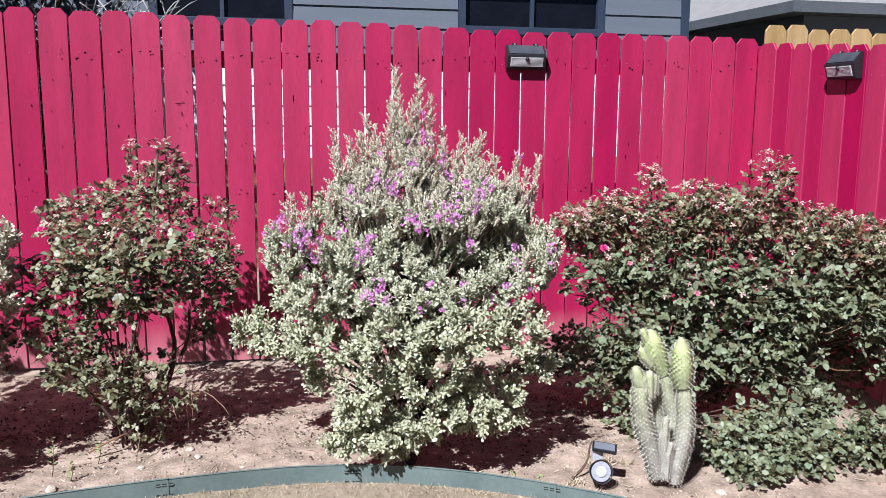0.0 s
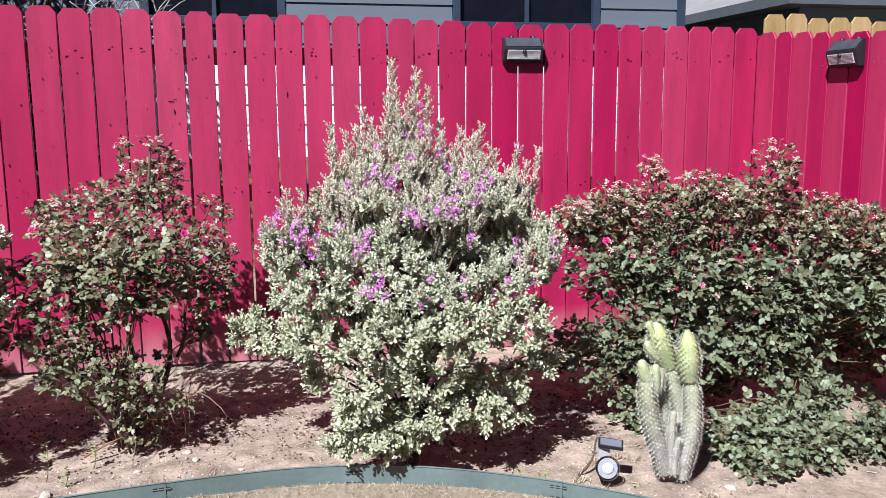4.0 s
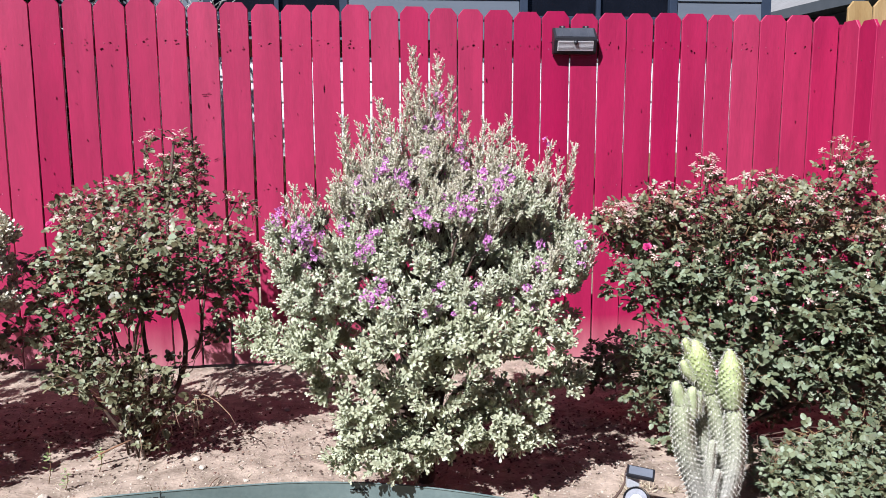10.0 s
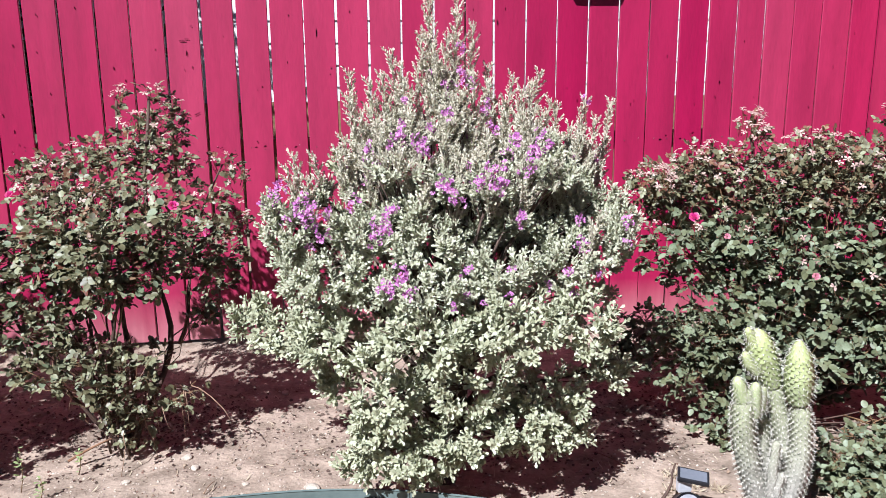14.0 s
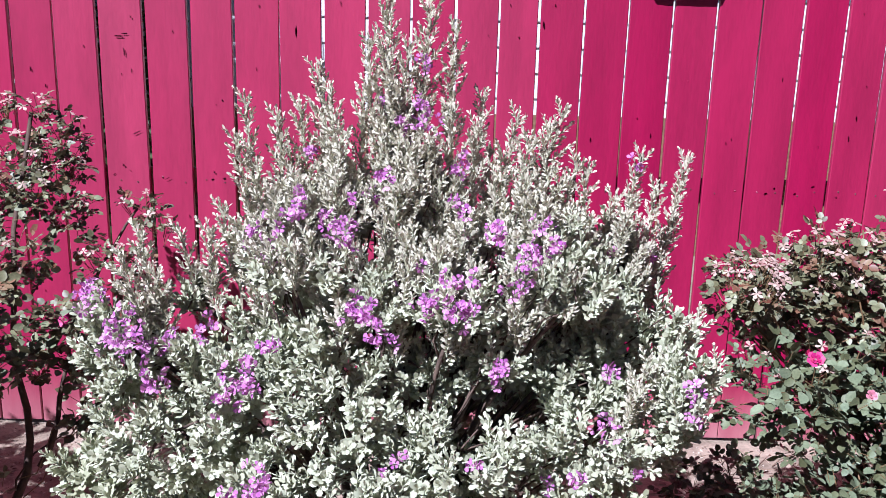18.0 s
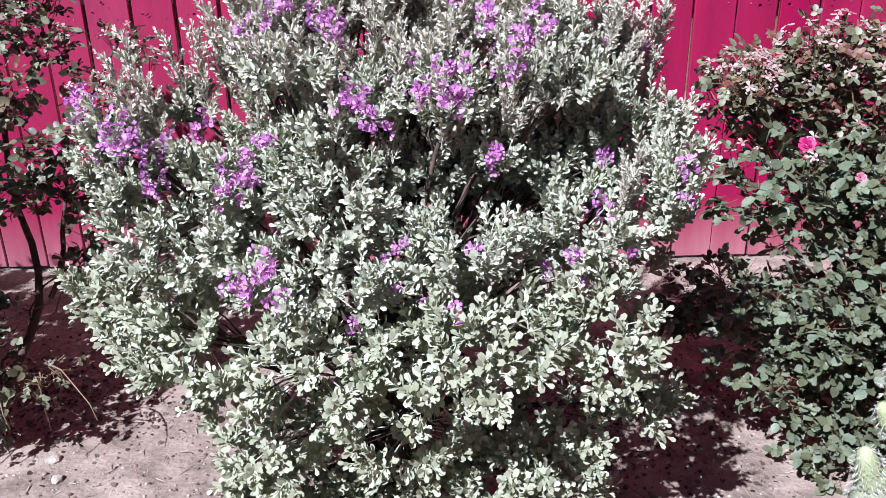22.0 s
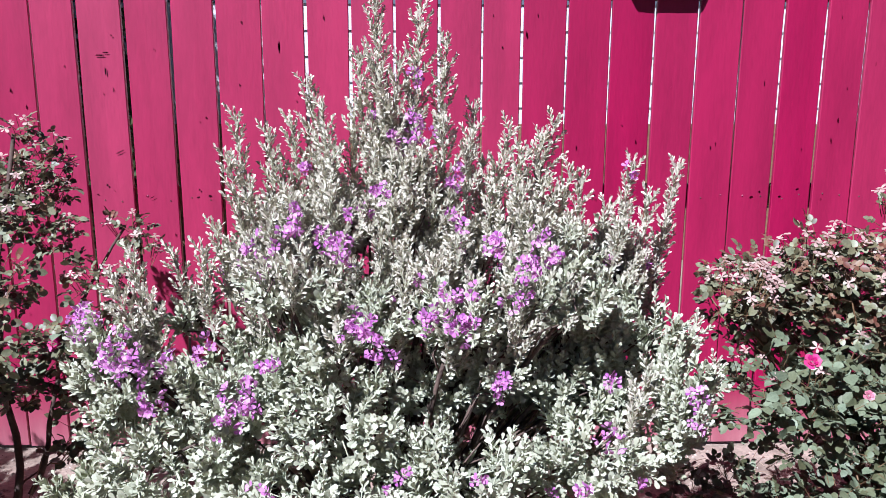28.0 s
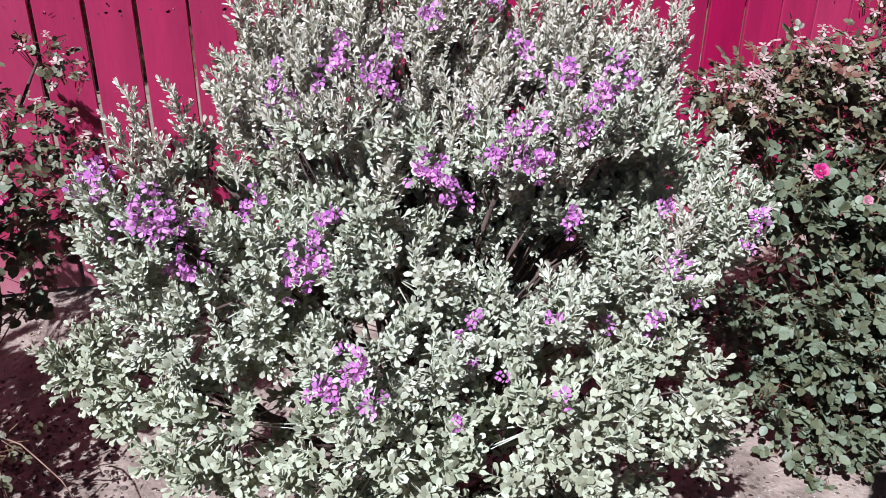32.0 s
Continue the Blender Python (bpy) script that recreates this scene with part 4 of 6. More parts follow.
PLUMES_SIDE = [
    (1.32, 3.30, 1.10, 0.22, 0.028),
    (1.38, 3.35, 1.18, 0.26, 0.026),
    (1.40, 3.30, 1.12, 0.24, 0.028),
    (1.49, 3.40, 1.17, 0.28, 0.024),
    (1.46, 3.35, 1.04, 0.18, 0.026),
    (1.43, 3.30, 0.97, 0.16, 0.026),
    (1.32, 3.20, 1.08, 0.22, 0.03),
    (0.41, 3.15, 1.04, 0.2, 0.026),
    (0.39, 3.10, 1.01, 0.18, 0.026),
    (0.47, 3.20, 1.03, 0.2, 0.024),
    (0.45, 3.10, 0.98, 0.18, 0.03),
    (1.45, 3.10, 0.91, 0.16, 0.028),
    (1.39, 3.05, 0.88, 0.16, 0.03),
    (1.49, 3.10, 0.83, 0.14, 0.028),
    (1.33, 3.00, 0.86, 0.15, 0.03),
    (1.31, 2.98, 0.82, 0.14, 0.03),
    (1.30, 3.20, 0.93, 0.18, 0.03),
    (1.35, 3.25, 0.97, 0.18, 0.03),
    (1.28, 3.25, 1.03, 0.2, 0.032),
]
PLUMES_FRONT = [
    (0.79, 3.00, 1.00, 0.14, 0.026),
    (0.86, 3.10, 1.08, 0.2, 0.032),
    (0.91, 3.05, 1.02, 0.2, 0.034),
    (0.96, 3.05, 1.04, 0.18, 0.034),
    (1.03, 3.02, 1.02, 0.18, 0.034),
    (1.09, 3.05, 1.07, 0.2, 0.036),
    (1.16, 3.05, 1.06, 0.2, 0.036),
    (0.67, 3.10, 1.12, 0.2, 0.034),
    (0.70, 3.15, 1.14, 0.2, 0.034),
    (0.77, 3.15, 1.15, 0.2, 0.034),
    (0.89, 3.15, 1.14, 0.2, 0.032),
    (0.96, 3.20, 1.15, 0.22, 0.034),
    (1.00, 3.10, 1.09, 0.18, 0.03),
    (0.62, 3.08, 1.04, 0.18, 0.032),
    (1.24, 3.10, 1.01, 0.18, 0.032),
    (0.82, 3.08, 1.03, 0.18, 0.03),
    (0.73, 3.06, 1.06, 0.16, 0.032),
    (0.67, 3.00, 1.05, 0.09, 0.032),
    (0.72, 2.99, 1.05, 0.08, 0.032),
    (1.19, 3.00, 1.01, 0.08, 0.030),
    (1.11, 3.02, 1.02, 0.16, 0.032),
    (0.98, 2.98, 1.00, 0.14, 0.03),
    (1.21, 3.12, 1.09, 0.2, 0.032),
    (1.31, 3.20, 0.83, 0.14, 0.028),
]
B, A, N, S, stems = [], [], [], [], []
for tx, ty, tz, ln, wide in PLUMES_SPIRE + PLUMES_HIGH + PLUMES_SIDE + PLUMES_FRONT:
    main = unit(np.array(((tx - SAGE_AT[0]) * 0.42, (ty - SAGE_AT[1]) * 0.3 - 0.04, 1.0)) + RNG.normal(0, 0.06, 3))
    plume(np.array((tx, ty, tz)), main, ln, wide * 1.2, 0.0134, B, A, N, S, stems)
leaves("plume_foliage", SAGE_LEAF * (0.86, 1, 1), np.concatenate(B) - o, np.concatenate(A), np.concatenate(N), np.concatenate(S), M["sage"], sage)
stem_mesh([(p - o, q - o) for p, q in stems], 0.0018, "twig_growth", M["sage_mid"], sage)


def flower_cluster(owner, at, r, seed):
    """A spray of small five-petalled violet funnels round one shoot."""
    rg = np.random.default_rng(seed)
    n = max(4, int((r / 0.0085) ** 2 * 2.6))
    B, A, N, S = [], [], [], []
    for _ in range(n):
        d = unit(rg.normal(size=3) + np.array((0, -0.6, 0.2)))
        p = np.array(at) + d * r * rg.uniform(0.30, 1.35) * np.array((0.95, 0.7, 1.25))
        ax = unit(d + rg.normal(0, 0.7, 3))
        u = unit(np.cross(ax, (0.2, 0.3, 0.9)))
        w = np.cross(ax, u)
        for k in range(5):
            a = k * 1.2566 + rg.uniform(-0.2, 0.2)
            rad = math.cos(a) * u + math.sin(a) * w
            B.append(p + rad * 0.002)
            A.append(unit(rad * 0.8 + ax * 0.45))
            N.append(unit(ax - rad * 0.5))
            S.append(rg.uniform(0.0062, 0.0098))
    ob = leaves("blossom", PETAL, np.array(B) - owner_at(owner), A, np.array(N), S, M["bloom"], owner, "violet blossoms")
    del ob["kind"]
    return ob


FLOWERS_HIGH = [
    (0.744, 3.041, 1.194, 0.012),
    (0.735, 3.004, 1.133, 0.011),
    (0.720, 3.002, 1.094, 0.019),
    (0.778, 3.021, 1.073, 0.021),
    (0.629, 3.080, 1.035, 0.014),
    (0.658, 3.104, 0.993, 0.025),
    (0.814, 3.034, 1.040, 0.012),
    (0.817, 3.024, 1.119, 0.010),
    (0.868, 3.031, 1.152, 0.013),
    (0.921, 3.143, 1.256, 0.021),
    (0.927, 3.165, 1.339, 0.012),
    (0.992, 3.133, 1.161, 0.014),
    (0.969, 2.935, 1.007, 0.013),
    (1.014, 2.931, 1.013, 0.011),
    (0.990, 2.906, 0.965, 0.022),
    (0.937, 2.928, 0.963, 0.017),
    (0.834, 2.902, 0.967, 0.022),
    (0.853, 2.885, 0.935, 0.022),
    (0.998, 2.987, 1.112, 0.013),
    (1.055, 2.943, 1.084, 0.017),
]
FLOWERS_LOW = [
    (1.114, 2.924, 1.102, 0.013),
    (1.105, 2.939, 1.042, 0.024),
    (1.143, 2.923, 1.070, 0.013),
    (1.079, 2.941, 0.991, 0.015),
    (0.369, 3.011, 0.948, 0.023),
    (0.447, 2.963, 0.896, 0.034),
    (0.508, 2.989, 0.882, 0.018),
    (0.577, 2.939, 0.914, 0.017),
    (0.689, 2.910, 0.895, 0.017),
    (0.654, 2.858, 0.859, 0.028),
    (0.621, 2.843, 0.829, 0.013),
    (1.059, 2.901, 0.861, 0.019),
    (1.253, 2.981, 0.838, 0.014),
    (1.228, 2.863, 0.789, 0.017),
    (1.365, 2.877, 0.844, 0.014),
    (1.296, 3.070, 1.190, 0.010),
    (0.702, 2.749, 0.746, 0.025),
    (0.655, 2.744, 0.710, 0.022),
    (0.719, 2.712, 0.715, 0.015),
    (0.981, 2.696, 0.687, 0.010),
    (1.175, 2.827, 0.722, 0.013),
    (0.827, 2.698, 0.674, 0.010),
]
FLOWERS_LOW += [
    (0.489, 2.952, 0.825, 0.019),
]
for i, (x, y, z, r) in enumerate(FLOWERS_HIGH + FLOWERS_LOW):
    flower_cluster(sage, (x, y, z), r, 40 + i)
for i, (x, y, z, r) in enumerate(FLOWERS_HIGH):
    if r > 0.012:
        flower_cluster(sage, (x + 0.03 * math.sin(i * 2.3), y, z + 0.022 * math.cos(i * 1.7)), r * 0.55, 300 + i)
rg = random.Random(11)
for i in range(46):
    x, y, z, rx, ry, rz, up = rg.choice(SAGE_TOP + SAGE_MID[:2] + SAGE_MID[5:8])
    d = Vector((rg.uniform(-1, 1), rg.uniform(-1, -0.2), rg.uniform(-0.6, 1))).normalized()
    flower_cluster(sage, (x + rx * d.x, y + ry * d.y, z + rz * d.z), rg.uniform(0.007, 0.013), 100 + i)

LEFTSAGE = [
    (-0.77, 3.51, 0.80, 0.13, 0.21, 0.13, 0.9),
    (-0.83, 3.40, 0.65, 0.18, 0.26, 0.16, 0.6),
    (-0.77, 3.46, 0.58, 0.12, 0.17, 0.13, 0.5),
    (-0.93, 3.46, 0.90, 0.18, 0.26, 0.20, 1),
    (-1.12, 3.46, 0.65, 0.26, 0.37, 0.26, 0.6),
    (-0.96, 3.35, 0.40, 0.24, 0.32, 0.18, 0.3),
    (-1.22, 3.51, 0.94, 0.22, 0.32, 0.24, 0.9),
    (-0.86, 3.46, 0.36, 0.14, 0.21, 0.14, 0.3),
    (-0.98, 3.30, 0.15, 0.22, 0.26, 0.15, 0.3),
    (-1.18, 3.30, 0.29, 0.23, 0.32, 0.23, 0.4),
    (-1.49, 3.72, 0.82, 0.35, 0.37, 0.33, 0.9),
    (-1.34, 3.62, 0.43, 0.29, 0.22, 0.28, 0.5),
    (-1.14, 3.61, 0.84, 0.25, 0.19, 0.22, 0.9),
    (-1.18, 3.37, 0.58, 0.25, 0.19, 0.19, 0.4),
    (-1.00, 3.56, 0.29, 0.12, 0.12, 0.13, 0.3),
    (-1.02, 3.70, 0.58, 0.14, 0.12, 0.14, 0.5),
    (-1.20, 3.49, 0.87, 0.21, 0.19, 0.19, 0.8),
    (-1.28, 3.27, 0.48, 0.22, 0.19, 0.22, 0.4),
]
sage2 = thing("texas_sage_shrub", (-1.05, 3.75, -0.05), "silvery sage shrub at the far end of the bed", "shrub")
o = owner_at(sage2)
limbs(sage2, (-1.05, 3.75, -0.04), LEFTSAGE, 0.015, M["sage_wood"])
B, A, N, S, stems = grow(LEFTSAGE, 0.44, 0.026, 0.066)
leaves("foliage", SAGE_LEAF, B - o, A, N, S, M["sage"], sage2)
stem_mesh([(p - o, q - o) for p, q in stems], 0.0016, "twig_growth", M["sage_dry"], sage2)

# ---- roses ----
def rose_leaves(owner, lobes, dense, leaflet, material, name, shell=0.5):
    """Compound leaves of five leaflets through the given masses."""
    B, A, N, S, st = [], [], [], [], []
    o = owner_at(owner)
    for cx, cy, cz, rx, ry, rz, full in lobes:
        n = int(dense * full * (rx * rz + rx * ry + ry * rz) / 3 * 12.57)
        d = ball(n)
        d[:, 1] = np.where((d[:, 1] > 0.3) & (RNG.random(n) < 0.5), -d[:, 1], d[:, 1])
        p = np.array((cx, cy, cz)) + np.array((rx, ry, rz)) * d * (1.08 - shell * RNG.random(n)[:, None] ** 1.6)
        for q, e in zip(p, d):
            if q[2] < soil_z(q[0], q[1]) + 0.02 or q[1] > 4.55:
                continue
            ax = unit(e * 0.7 + RNG.normal(0, 0.5, 3) + np.array((0, -0.15, 0.10)))
            nrm = unit(np.array((-0.05, -0.28, 1.0)) + RNG.normal(0, 0.55, 3))
            ax = unit(ax - 0.75 * nrm * (ax @ nrm))
            sd = unit(np.cross(ax, nrm))
            k = leaflet * RNG.uniform(0.5, 1.15)
            five = ((1.3, 0, 1.1), (0.85, 1, 0.95), (0.85, -1, 0.95), (0.3, 1, 0.7), (0.3, -1, 0.7))
            for s, w, z in five if RNG.random() < 0.7 else five[:3]:
                B.append(q + ax * k * s * 0.9 - o)
                A.append(unit(ax * (1.0 if w == 0 else 0.45) + sd * w * 0.9 + RNG.normal(0, 0.12, 3)))
                N.append(unit(nrm + RNG.normal(0, 0.22, 3)))
                S.append(k * z)
            st.append((q - ax * k * 0.9 - o - (0, 0, 0.3 * k), q + ax * k * 1.2 - o))
    ob = leaves(name, ROSE_LEAF, np.array(B), np.array(A), np.array(N), np.array(S), material, owner)
    stem_mesh(st, 0.0011, "stalk_growth", M["cane_green"], owner)
    return ob


def single_leaves(owner, lobes, count, size, material, seed):
    """The broad outer leaves of a bush, each an object of its own on one shared mesh."""
    rg = np.random.default_rng(seed)
    faces = [tuple(q[:3]) if q[2] == q[3] else tuple(q) for q in ROSE_FACES.tolist()]
    me = mesh_of("leaf", [tuple(p) for p in ROSE_LEAF * size], faces, material, True)
    o = owner_at(owner)
    made = 0
    while made < count:
        cx, cy, cz, rx, ry, rz, _f = lobes[rg.integers(len(lobes))]
        d = unit(rg.normal(size=3) + np.array((0, -0.7, 0.25)))
        p = np.array((cx, cy, cz)) + np.array((rx, ry, rz)) * d * rg.uniform(0.92, 1.06)
        if p[2] < soil_z(p[0], p[1]) + 0.05 or p[1] > 4.4:
            continue
        nrm = unit(np.array((-0.05, -0.35, 1.0)) + rg.normal(0, 0.42, 3))
        ax = unit(d * 0.7 + rg.normal(0, 0.5, 3) + np.array((0, -0.2, 0.05)))
        ax = unit(ax - 0.85 * nrm * (ax @ nrm))
        sd = unit(np.cross(ax, nrm))
        up = np.cross(sd, ax)
        k = rg.uniform(0.75, 1.2)
        ob = part_mesh("leaf", me, owner)
        q = p - o
        ob.matrix_local = Matrix(((sd[0] * k, ax[0] * k, up[0] * k, q[0]), (sd[1] * k, ax[1] * k, up[1] * k, q[1]), (sd[2] * k, ax[2] * k, up[2] * k, q[2]), (0, 0, 0, 1)))
        made += 1


def canes(owner, root, lobes, r0, per=3):
    o = owner_at(owner)
    for cx, cy, cz, rx, ry, rz, full in lobes:
        c = np.array((cx, cy, cz)) - o
        st = np.array(root) - o + RNG.normal(0, 0.035, 3) * (1, 1, 0)
        line = bend(st, c, ((c[0] - st[0]) * -0.10, 0, 0.03), 9, 0.012)
        thick = r0 * min(1.0, max(0.35, c[2] / 0.42))
        tubes("cane", [tube(line, np.linspace(thick, thick * 0.35, 9), 6, 0.3)], M["cane"], owner)
        tw = []
        for _ in range(int(per + 4 * full)):
            q = line[RNG.integers(4, 9)]
            e = c + np.array((rx, ry, rz)) * ball(1)[0] * 0.95
            tw.append(tube(bend(q, e, (0, 0, -0.015), 5, 0.008), np.linspace(r0 * 0.35, 0.0018, 5), 4))
        tubes("shoot_growth", tw, M["cane_green"], owner)["kind"] = "stuff"


def rose_tops(owner, lobes, count, seed):
    """Spent blooms: pale star-shaped sepals on thin upright stalks."""
    rg = np.random.default_rng(seed)
    o = owner_at(owner)
    B, A, N, S, st = [], [], [], [], []
    for _ in range(count):
        cx, cy, cz, rx, ry, rz, _f = lobes[rg.integers(len(lobes))]
        d = unit(rg.normal(size=3) * (1, 0.8, 0.5) + np.array((0, -0.5, 0.75)))
        p = np.array((cx, cy, cz)) + np.array((rx, ry, rz)) * d * rg.uniform(1.0, 1.14)
        ax = unit(d * 0.5 + np.array((0, -0.3, 0.9)))
        u = unit(np.cross(ax, (0.9, 0.2, 0.1)))
        w = np.cross(ax, u)
        for k in range(5):
            a = k * 1.2566 + rg.uniform(-0.2, 0.2)
            rad = math.cos(a) * u + math.sin(a) * w
            B.append(p - o)
            A.append(unit(rad + ax * rg.uniform(-0.5, 0.4)))
            N.append(ax)
            S.append(rg.uniform(0.010, 0.019))
        st.append((p - ax * 0.07 - o, p - o))
    leaves("spent_bloom_cover", SAGE_LEAF, np.array(B), np.array(A), np.array(N), np.array(S), M["sepal"], owner, "pale star-shaped spent blooms")
    stem_mesh(st, 0.0015, "stalk_growth", M["cane_green"], owner)


def rose_bloom(owner, at, r, material, seed):
    rg = np.random.default_rng(seed)
    B, A, N, S = [], [], [], []
    face = unit(np.array((-0.1, -0.8, 0.6)) + rg.normal(0, 0.2, 3))
    u = unit(np.cross(face, (0.1, 0.2, 0.95)))
    w = np.cross(face, u)
    for ring_, n, lift in ((1.0, 6, 0.25), (0.75, 5, 0.7), (0.5, 4, 1.3)):
        for k in range(n):
            a = 2 * math.pi * (k + rg.random() * 0.5) / n
            rad = math.cos(a) * u + math.sin(a) * w
            B.append(np.array(at) - owner_at(owner) + rad * r * 0.1)
            A.append(unit(rad + face * lift))
            N.append(unit(face - rad * 0.6))
            S.append(r * ring_ * rg.uniform(0.9, 1.15))
    ob = leaves("blossom", PETAL, np.array(B), np.array(A), np.array(N), np.array(S), material, owner, "small pink rose blossom")
    del ob["kind"]


ROSE_L_TOP = [
    (-0.15, 4.04, 1.19, 0.044, 0.051, 0.032, 0.6),
    (-0.30, 4.15, 1.16, 0.030, 0.034, 0.056, 0.6),
    (-0.09, 4.07, 1.11, 0.055, 0.063, 0.061, 0.7),
    (-0.22, 4.10, 1.05, 0.085, 0.098, 0.061, 0.7),
    (-0.12, 4.05, 1.03, 0.084, 0.097, 0.070, 0.8),
    (-0.05, 4.07, 1.05, 0.035, 0.040, 0.061, 0.6),
    (-0.15, 4.00, 0.95, 0.110, 0.127, 0.075, 0.9),
    (-0.05, 4.00, 0.89, 0.059, 0.068, 0.061, 0.8),
    (-0.62, 4.00, 0.90, 0.067, 0.077, 0.039, 0.7),
    (-0.53, 3.98, 0.90, 0.107, 0.123, 0.054, 0.9),
    (-0.42, 4.10, 0.94, 0.105, 0.121, 0.066, 0.9),
    (-0.27, 4.02, 0.91, 0.098, 0.113, 0.075, 0.9),
    (-0.59, 3.88, 0.83, 0.060, 0.069, 0.058, 0.8),
    (-0.42, 3.78, 0.83, 0.132, 0.152, 0.071, 1.0),
    (-0.26, 3.72, 0.83, 0.125, 0.144, 0.084, 1.0),
    (-0.13, 3.78, 0.81, 0.102, 0.117, 0.081, 1.0),
    (0.09, 4.13, 0.90, 0.057, 0.066, 0.032, 0.6),
    (0.14, 4.10, 0.83, 0.046, 0.053, 0.047, 0.5),
    (0.05, 3.95, 0.76, 0.079, 0.091, 0.071, 0.8),
    (0.13, 3.98, 0.68, 0.065, 0.075, 0.087, 0.7),
]
ROSE_L_MID = [
    (-0.38, 3.52, 0.76, 0.128, 0.147, 0.071, 1.0),
    (-0.21, 3.42, 0.75, 0.121, 0.139, 0.074, 1.0),
    (-0.08, 3.42, 0.75, 0.092, 0.106, 0.074, 1.0),
    (0.01, 3.36, 0.83, 0.058, 0.067, 0.038, 0.8),
    (-0.48, 3.50, 0.70, 0.101, 0.116, 0.066, 1.0),
    (-0.64, 3.60, 0.71, 0.051, 0.059, 0.041, 0.8),
    (-0.41, 3.46, 0.64, 0.105, 0.121, 0.075, 1.0),
    (-0.23, 3.40, 0.66, 0.112, 0.129, 0.074, 1.0),
    (-0.09, 3.42, 0.62, 0.084, 0.097, 0.062, 1.0),
    (-0.62, 3.55, 0.60, 0.060, 0.069, 0.063, 0.8),
    (-0.20, 3.42, 0.56, 0.084, 0.097, 0.040, 0.8),
    (0.08, 3.62, 0.71, 0.077, 0.089, 0.056, 0.8),
    (0.02, 3.66, 0.61, 0.096, 0.110, 0.066, 0.8),
    (0.11, 3.82, 0.57, 0.067, 0.077, 0.065, 0.7),
    (0.06, 3.84, 0.46, 0.063, 0.072, 0.065, 0.6),
    (0.02, 3.78, 0.37, 0.057, 0.066, 0.055, 0.5),
]
ROSE_L_LOW = [
    (-0.51, 3.48, 0.53, 0.093, 0.107, 0.076, 1.0),
    (-0.69, 3.60, 0.43, 0.074, 0.085, 0.056, 0.8),
    (-0.75, 3.62, 0.32, 0.039, 0.045, 0.057, 0.5),
    (-0.51, 3.47, 0.40, 0.093, 0.107, 0.076, 1.0),
    (-0.40, 3.45, 0.44, 0.089, 0.102, 0.076, 1.0),
    (-0.36, 3.48, 0.53, 0.081, 0.093, 0.062, 0.9),
    (-0.45, 3.44, 0.29, 0.101, 0.116, 0.072, 1.0),
    (-0.31, 3.42, 0.31, 0.102, 0.117, 0.085, 1.0),
    (-0.21, 3.42, 0.24, 0.111, 0.128, 0.086, 0.9),
    (-0.25, 3.50, 0.35, 0.074, 0.085, 0.056, 0.7),
    (-0.12, 3.50, 0.28, 0.062, 0.071, 0.056, 0.7),
    (-0.18, 3.46, 0.11, 0.100, 0.115, 0.074, 0.6),
    (-0.03, 3.46, 0.17, 0.084, 0.097, 0.033, 0.5),
    (-0.30, 3.46, 0.12, 0.069, 0.079, 0.055, 0.5),
    (-0.15, 3.48, 0.02, 0.088, 0.101, 0.033, 0.4),
]
ROOT_L = (-0.23, 3.50, -0.06)
rose_a = thing("rose_bush", ROOT_L, "open leggy rose bush with dark leaves and reddish young shoots", "rose bush", "rose bushes")
FORK = (-0.063, 3.68, 0.274)
for line, r in (((ROOT_L, (-0.16, 3.57, 0.10), FORK, (-0.14, 3.76, 0.47), (-0.19, 3.87, 0.76), (-0.16, 4.02, 1.17)), 0.013),
                ((FORK, (-0.02, 3.74, 0.40), (-0.03, 3.80, 0.55), (0.02, 3.95, 0.74), (0.09, 4.10, 0.89)), 0.008),
                ((ROOT_L, (-0.21, 3.60, 0.18), (-0.28, 3.75, 0.50), (-0.29, 3.98, 0.85), (-0.31, 4.14, 1.15)), 0.011),
                ((ROOT_L, (-0.33, 3.52, 0.16), (-0.43, 3.60, 0.50), (-0.50, 3.80, 0.84)), 0.010),
                ((ROOT_L, (-0.27, 3.44, 0.22), (-0.22, 3.40, 0.46), (-0.12, 3.40, 0.70)), 0.009),
                ((ROOT_L, (-0.38, 3.46, 0.14), (-0.52, 3.46, 0.38), (-0.64, 3.56, 0.62)), 0.009)):
    pts = np.array(line)
    q = np.linspace(0, len(pts) - 1, 14)
    path = np.stack([np.interp(q, np.arange(len(pts)), pts[:, k]) for k in range(3)], 1)
    for _ in range(2):
        path[1:-1] = (path[:-2] + 2 * path[1:-1] + path[2:]) / 4
    path[1:-1] += RNG.normal(0, 0.004, (12, 3))
    tubes("cane", [tube(path - owner_at(rose_a), np.linspace(r, r * 0.45, 14), 7, 0.3)], M["cane"], rose_a)
canes(rose_a, ROOT_L, ROSE_L_TOP[8:16:2] + ROSE_L_MID[::5] + ROSE_L_LOW[::3], 0.005)
rose_leaves(rose_a, ROSE_L_TOP, 860, 0.0215, M["rose"], "upper_leaves", 0.8)
rose_leaves(rose_a, ROSE_L_MID, 880, 0.0255, M["rose"], "middle_leaves", 0.8)
rose_leaves(rose_a, ROSE_L_LOW, 660, 0.0235, M["rose"], "lower_leaves", 0.8)
rose_leaves(rose_a, ROSE_L_TOP + ROSE_L_MID, 110, 0.020, M["rose_red"], "young_leaves", 0.4)
rose_tops(rose_a, ROSE_L_TOP, 130, 3)
single_leaves(rose_a, ROSE_L_MID + ROSE_L_LOW[:8], 150, 0.032, M["rose_single"], 71)
tw = []
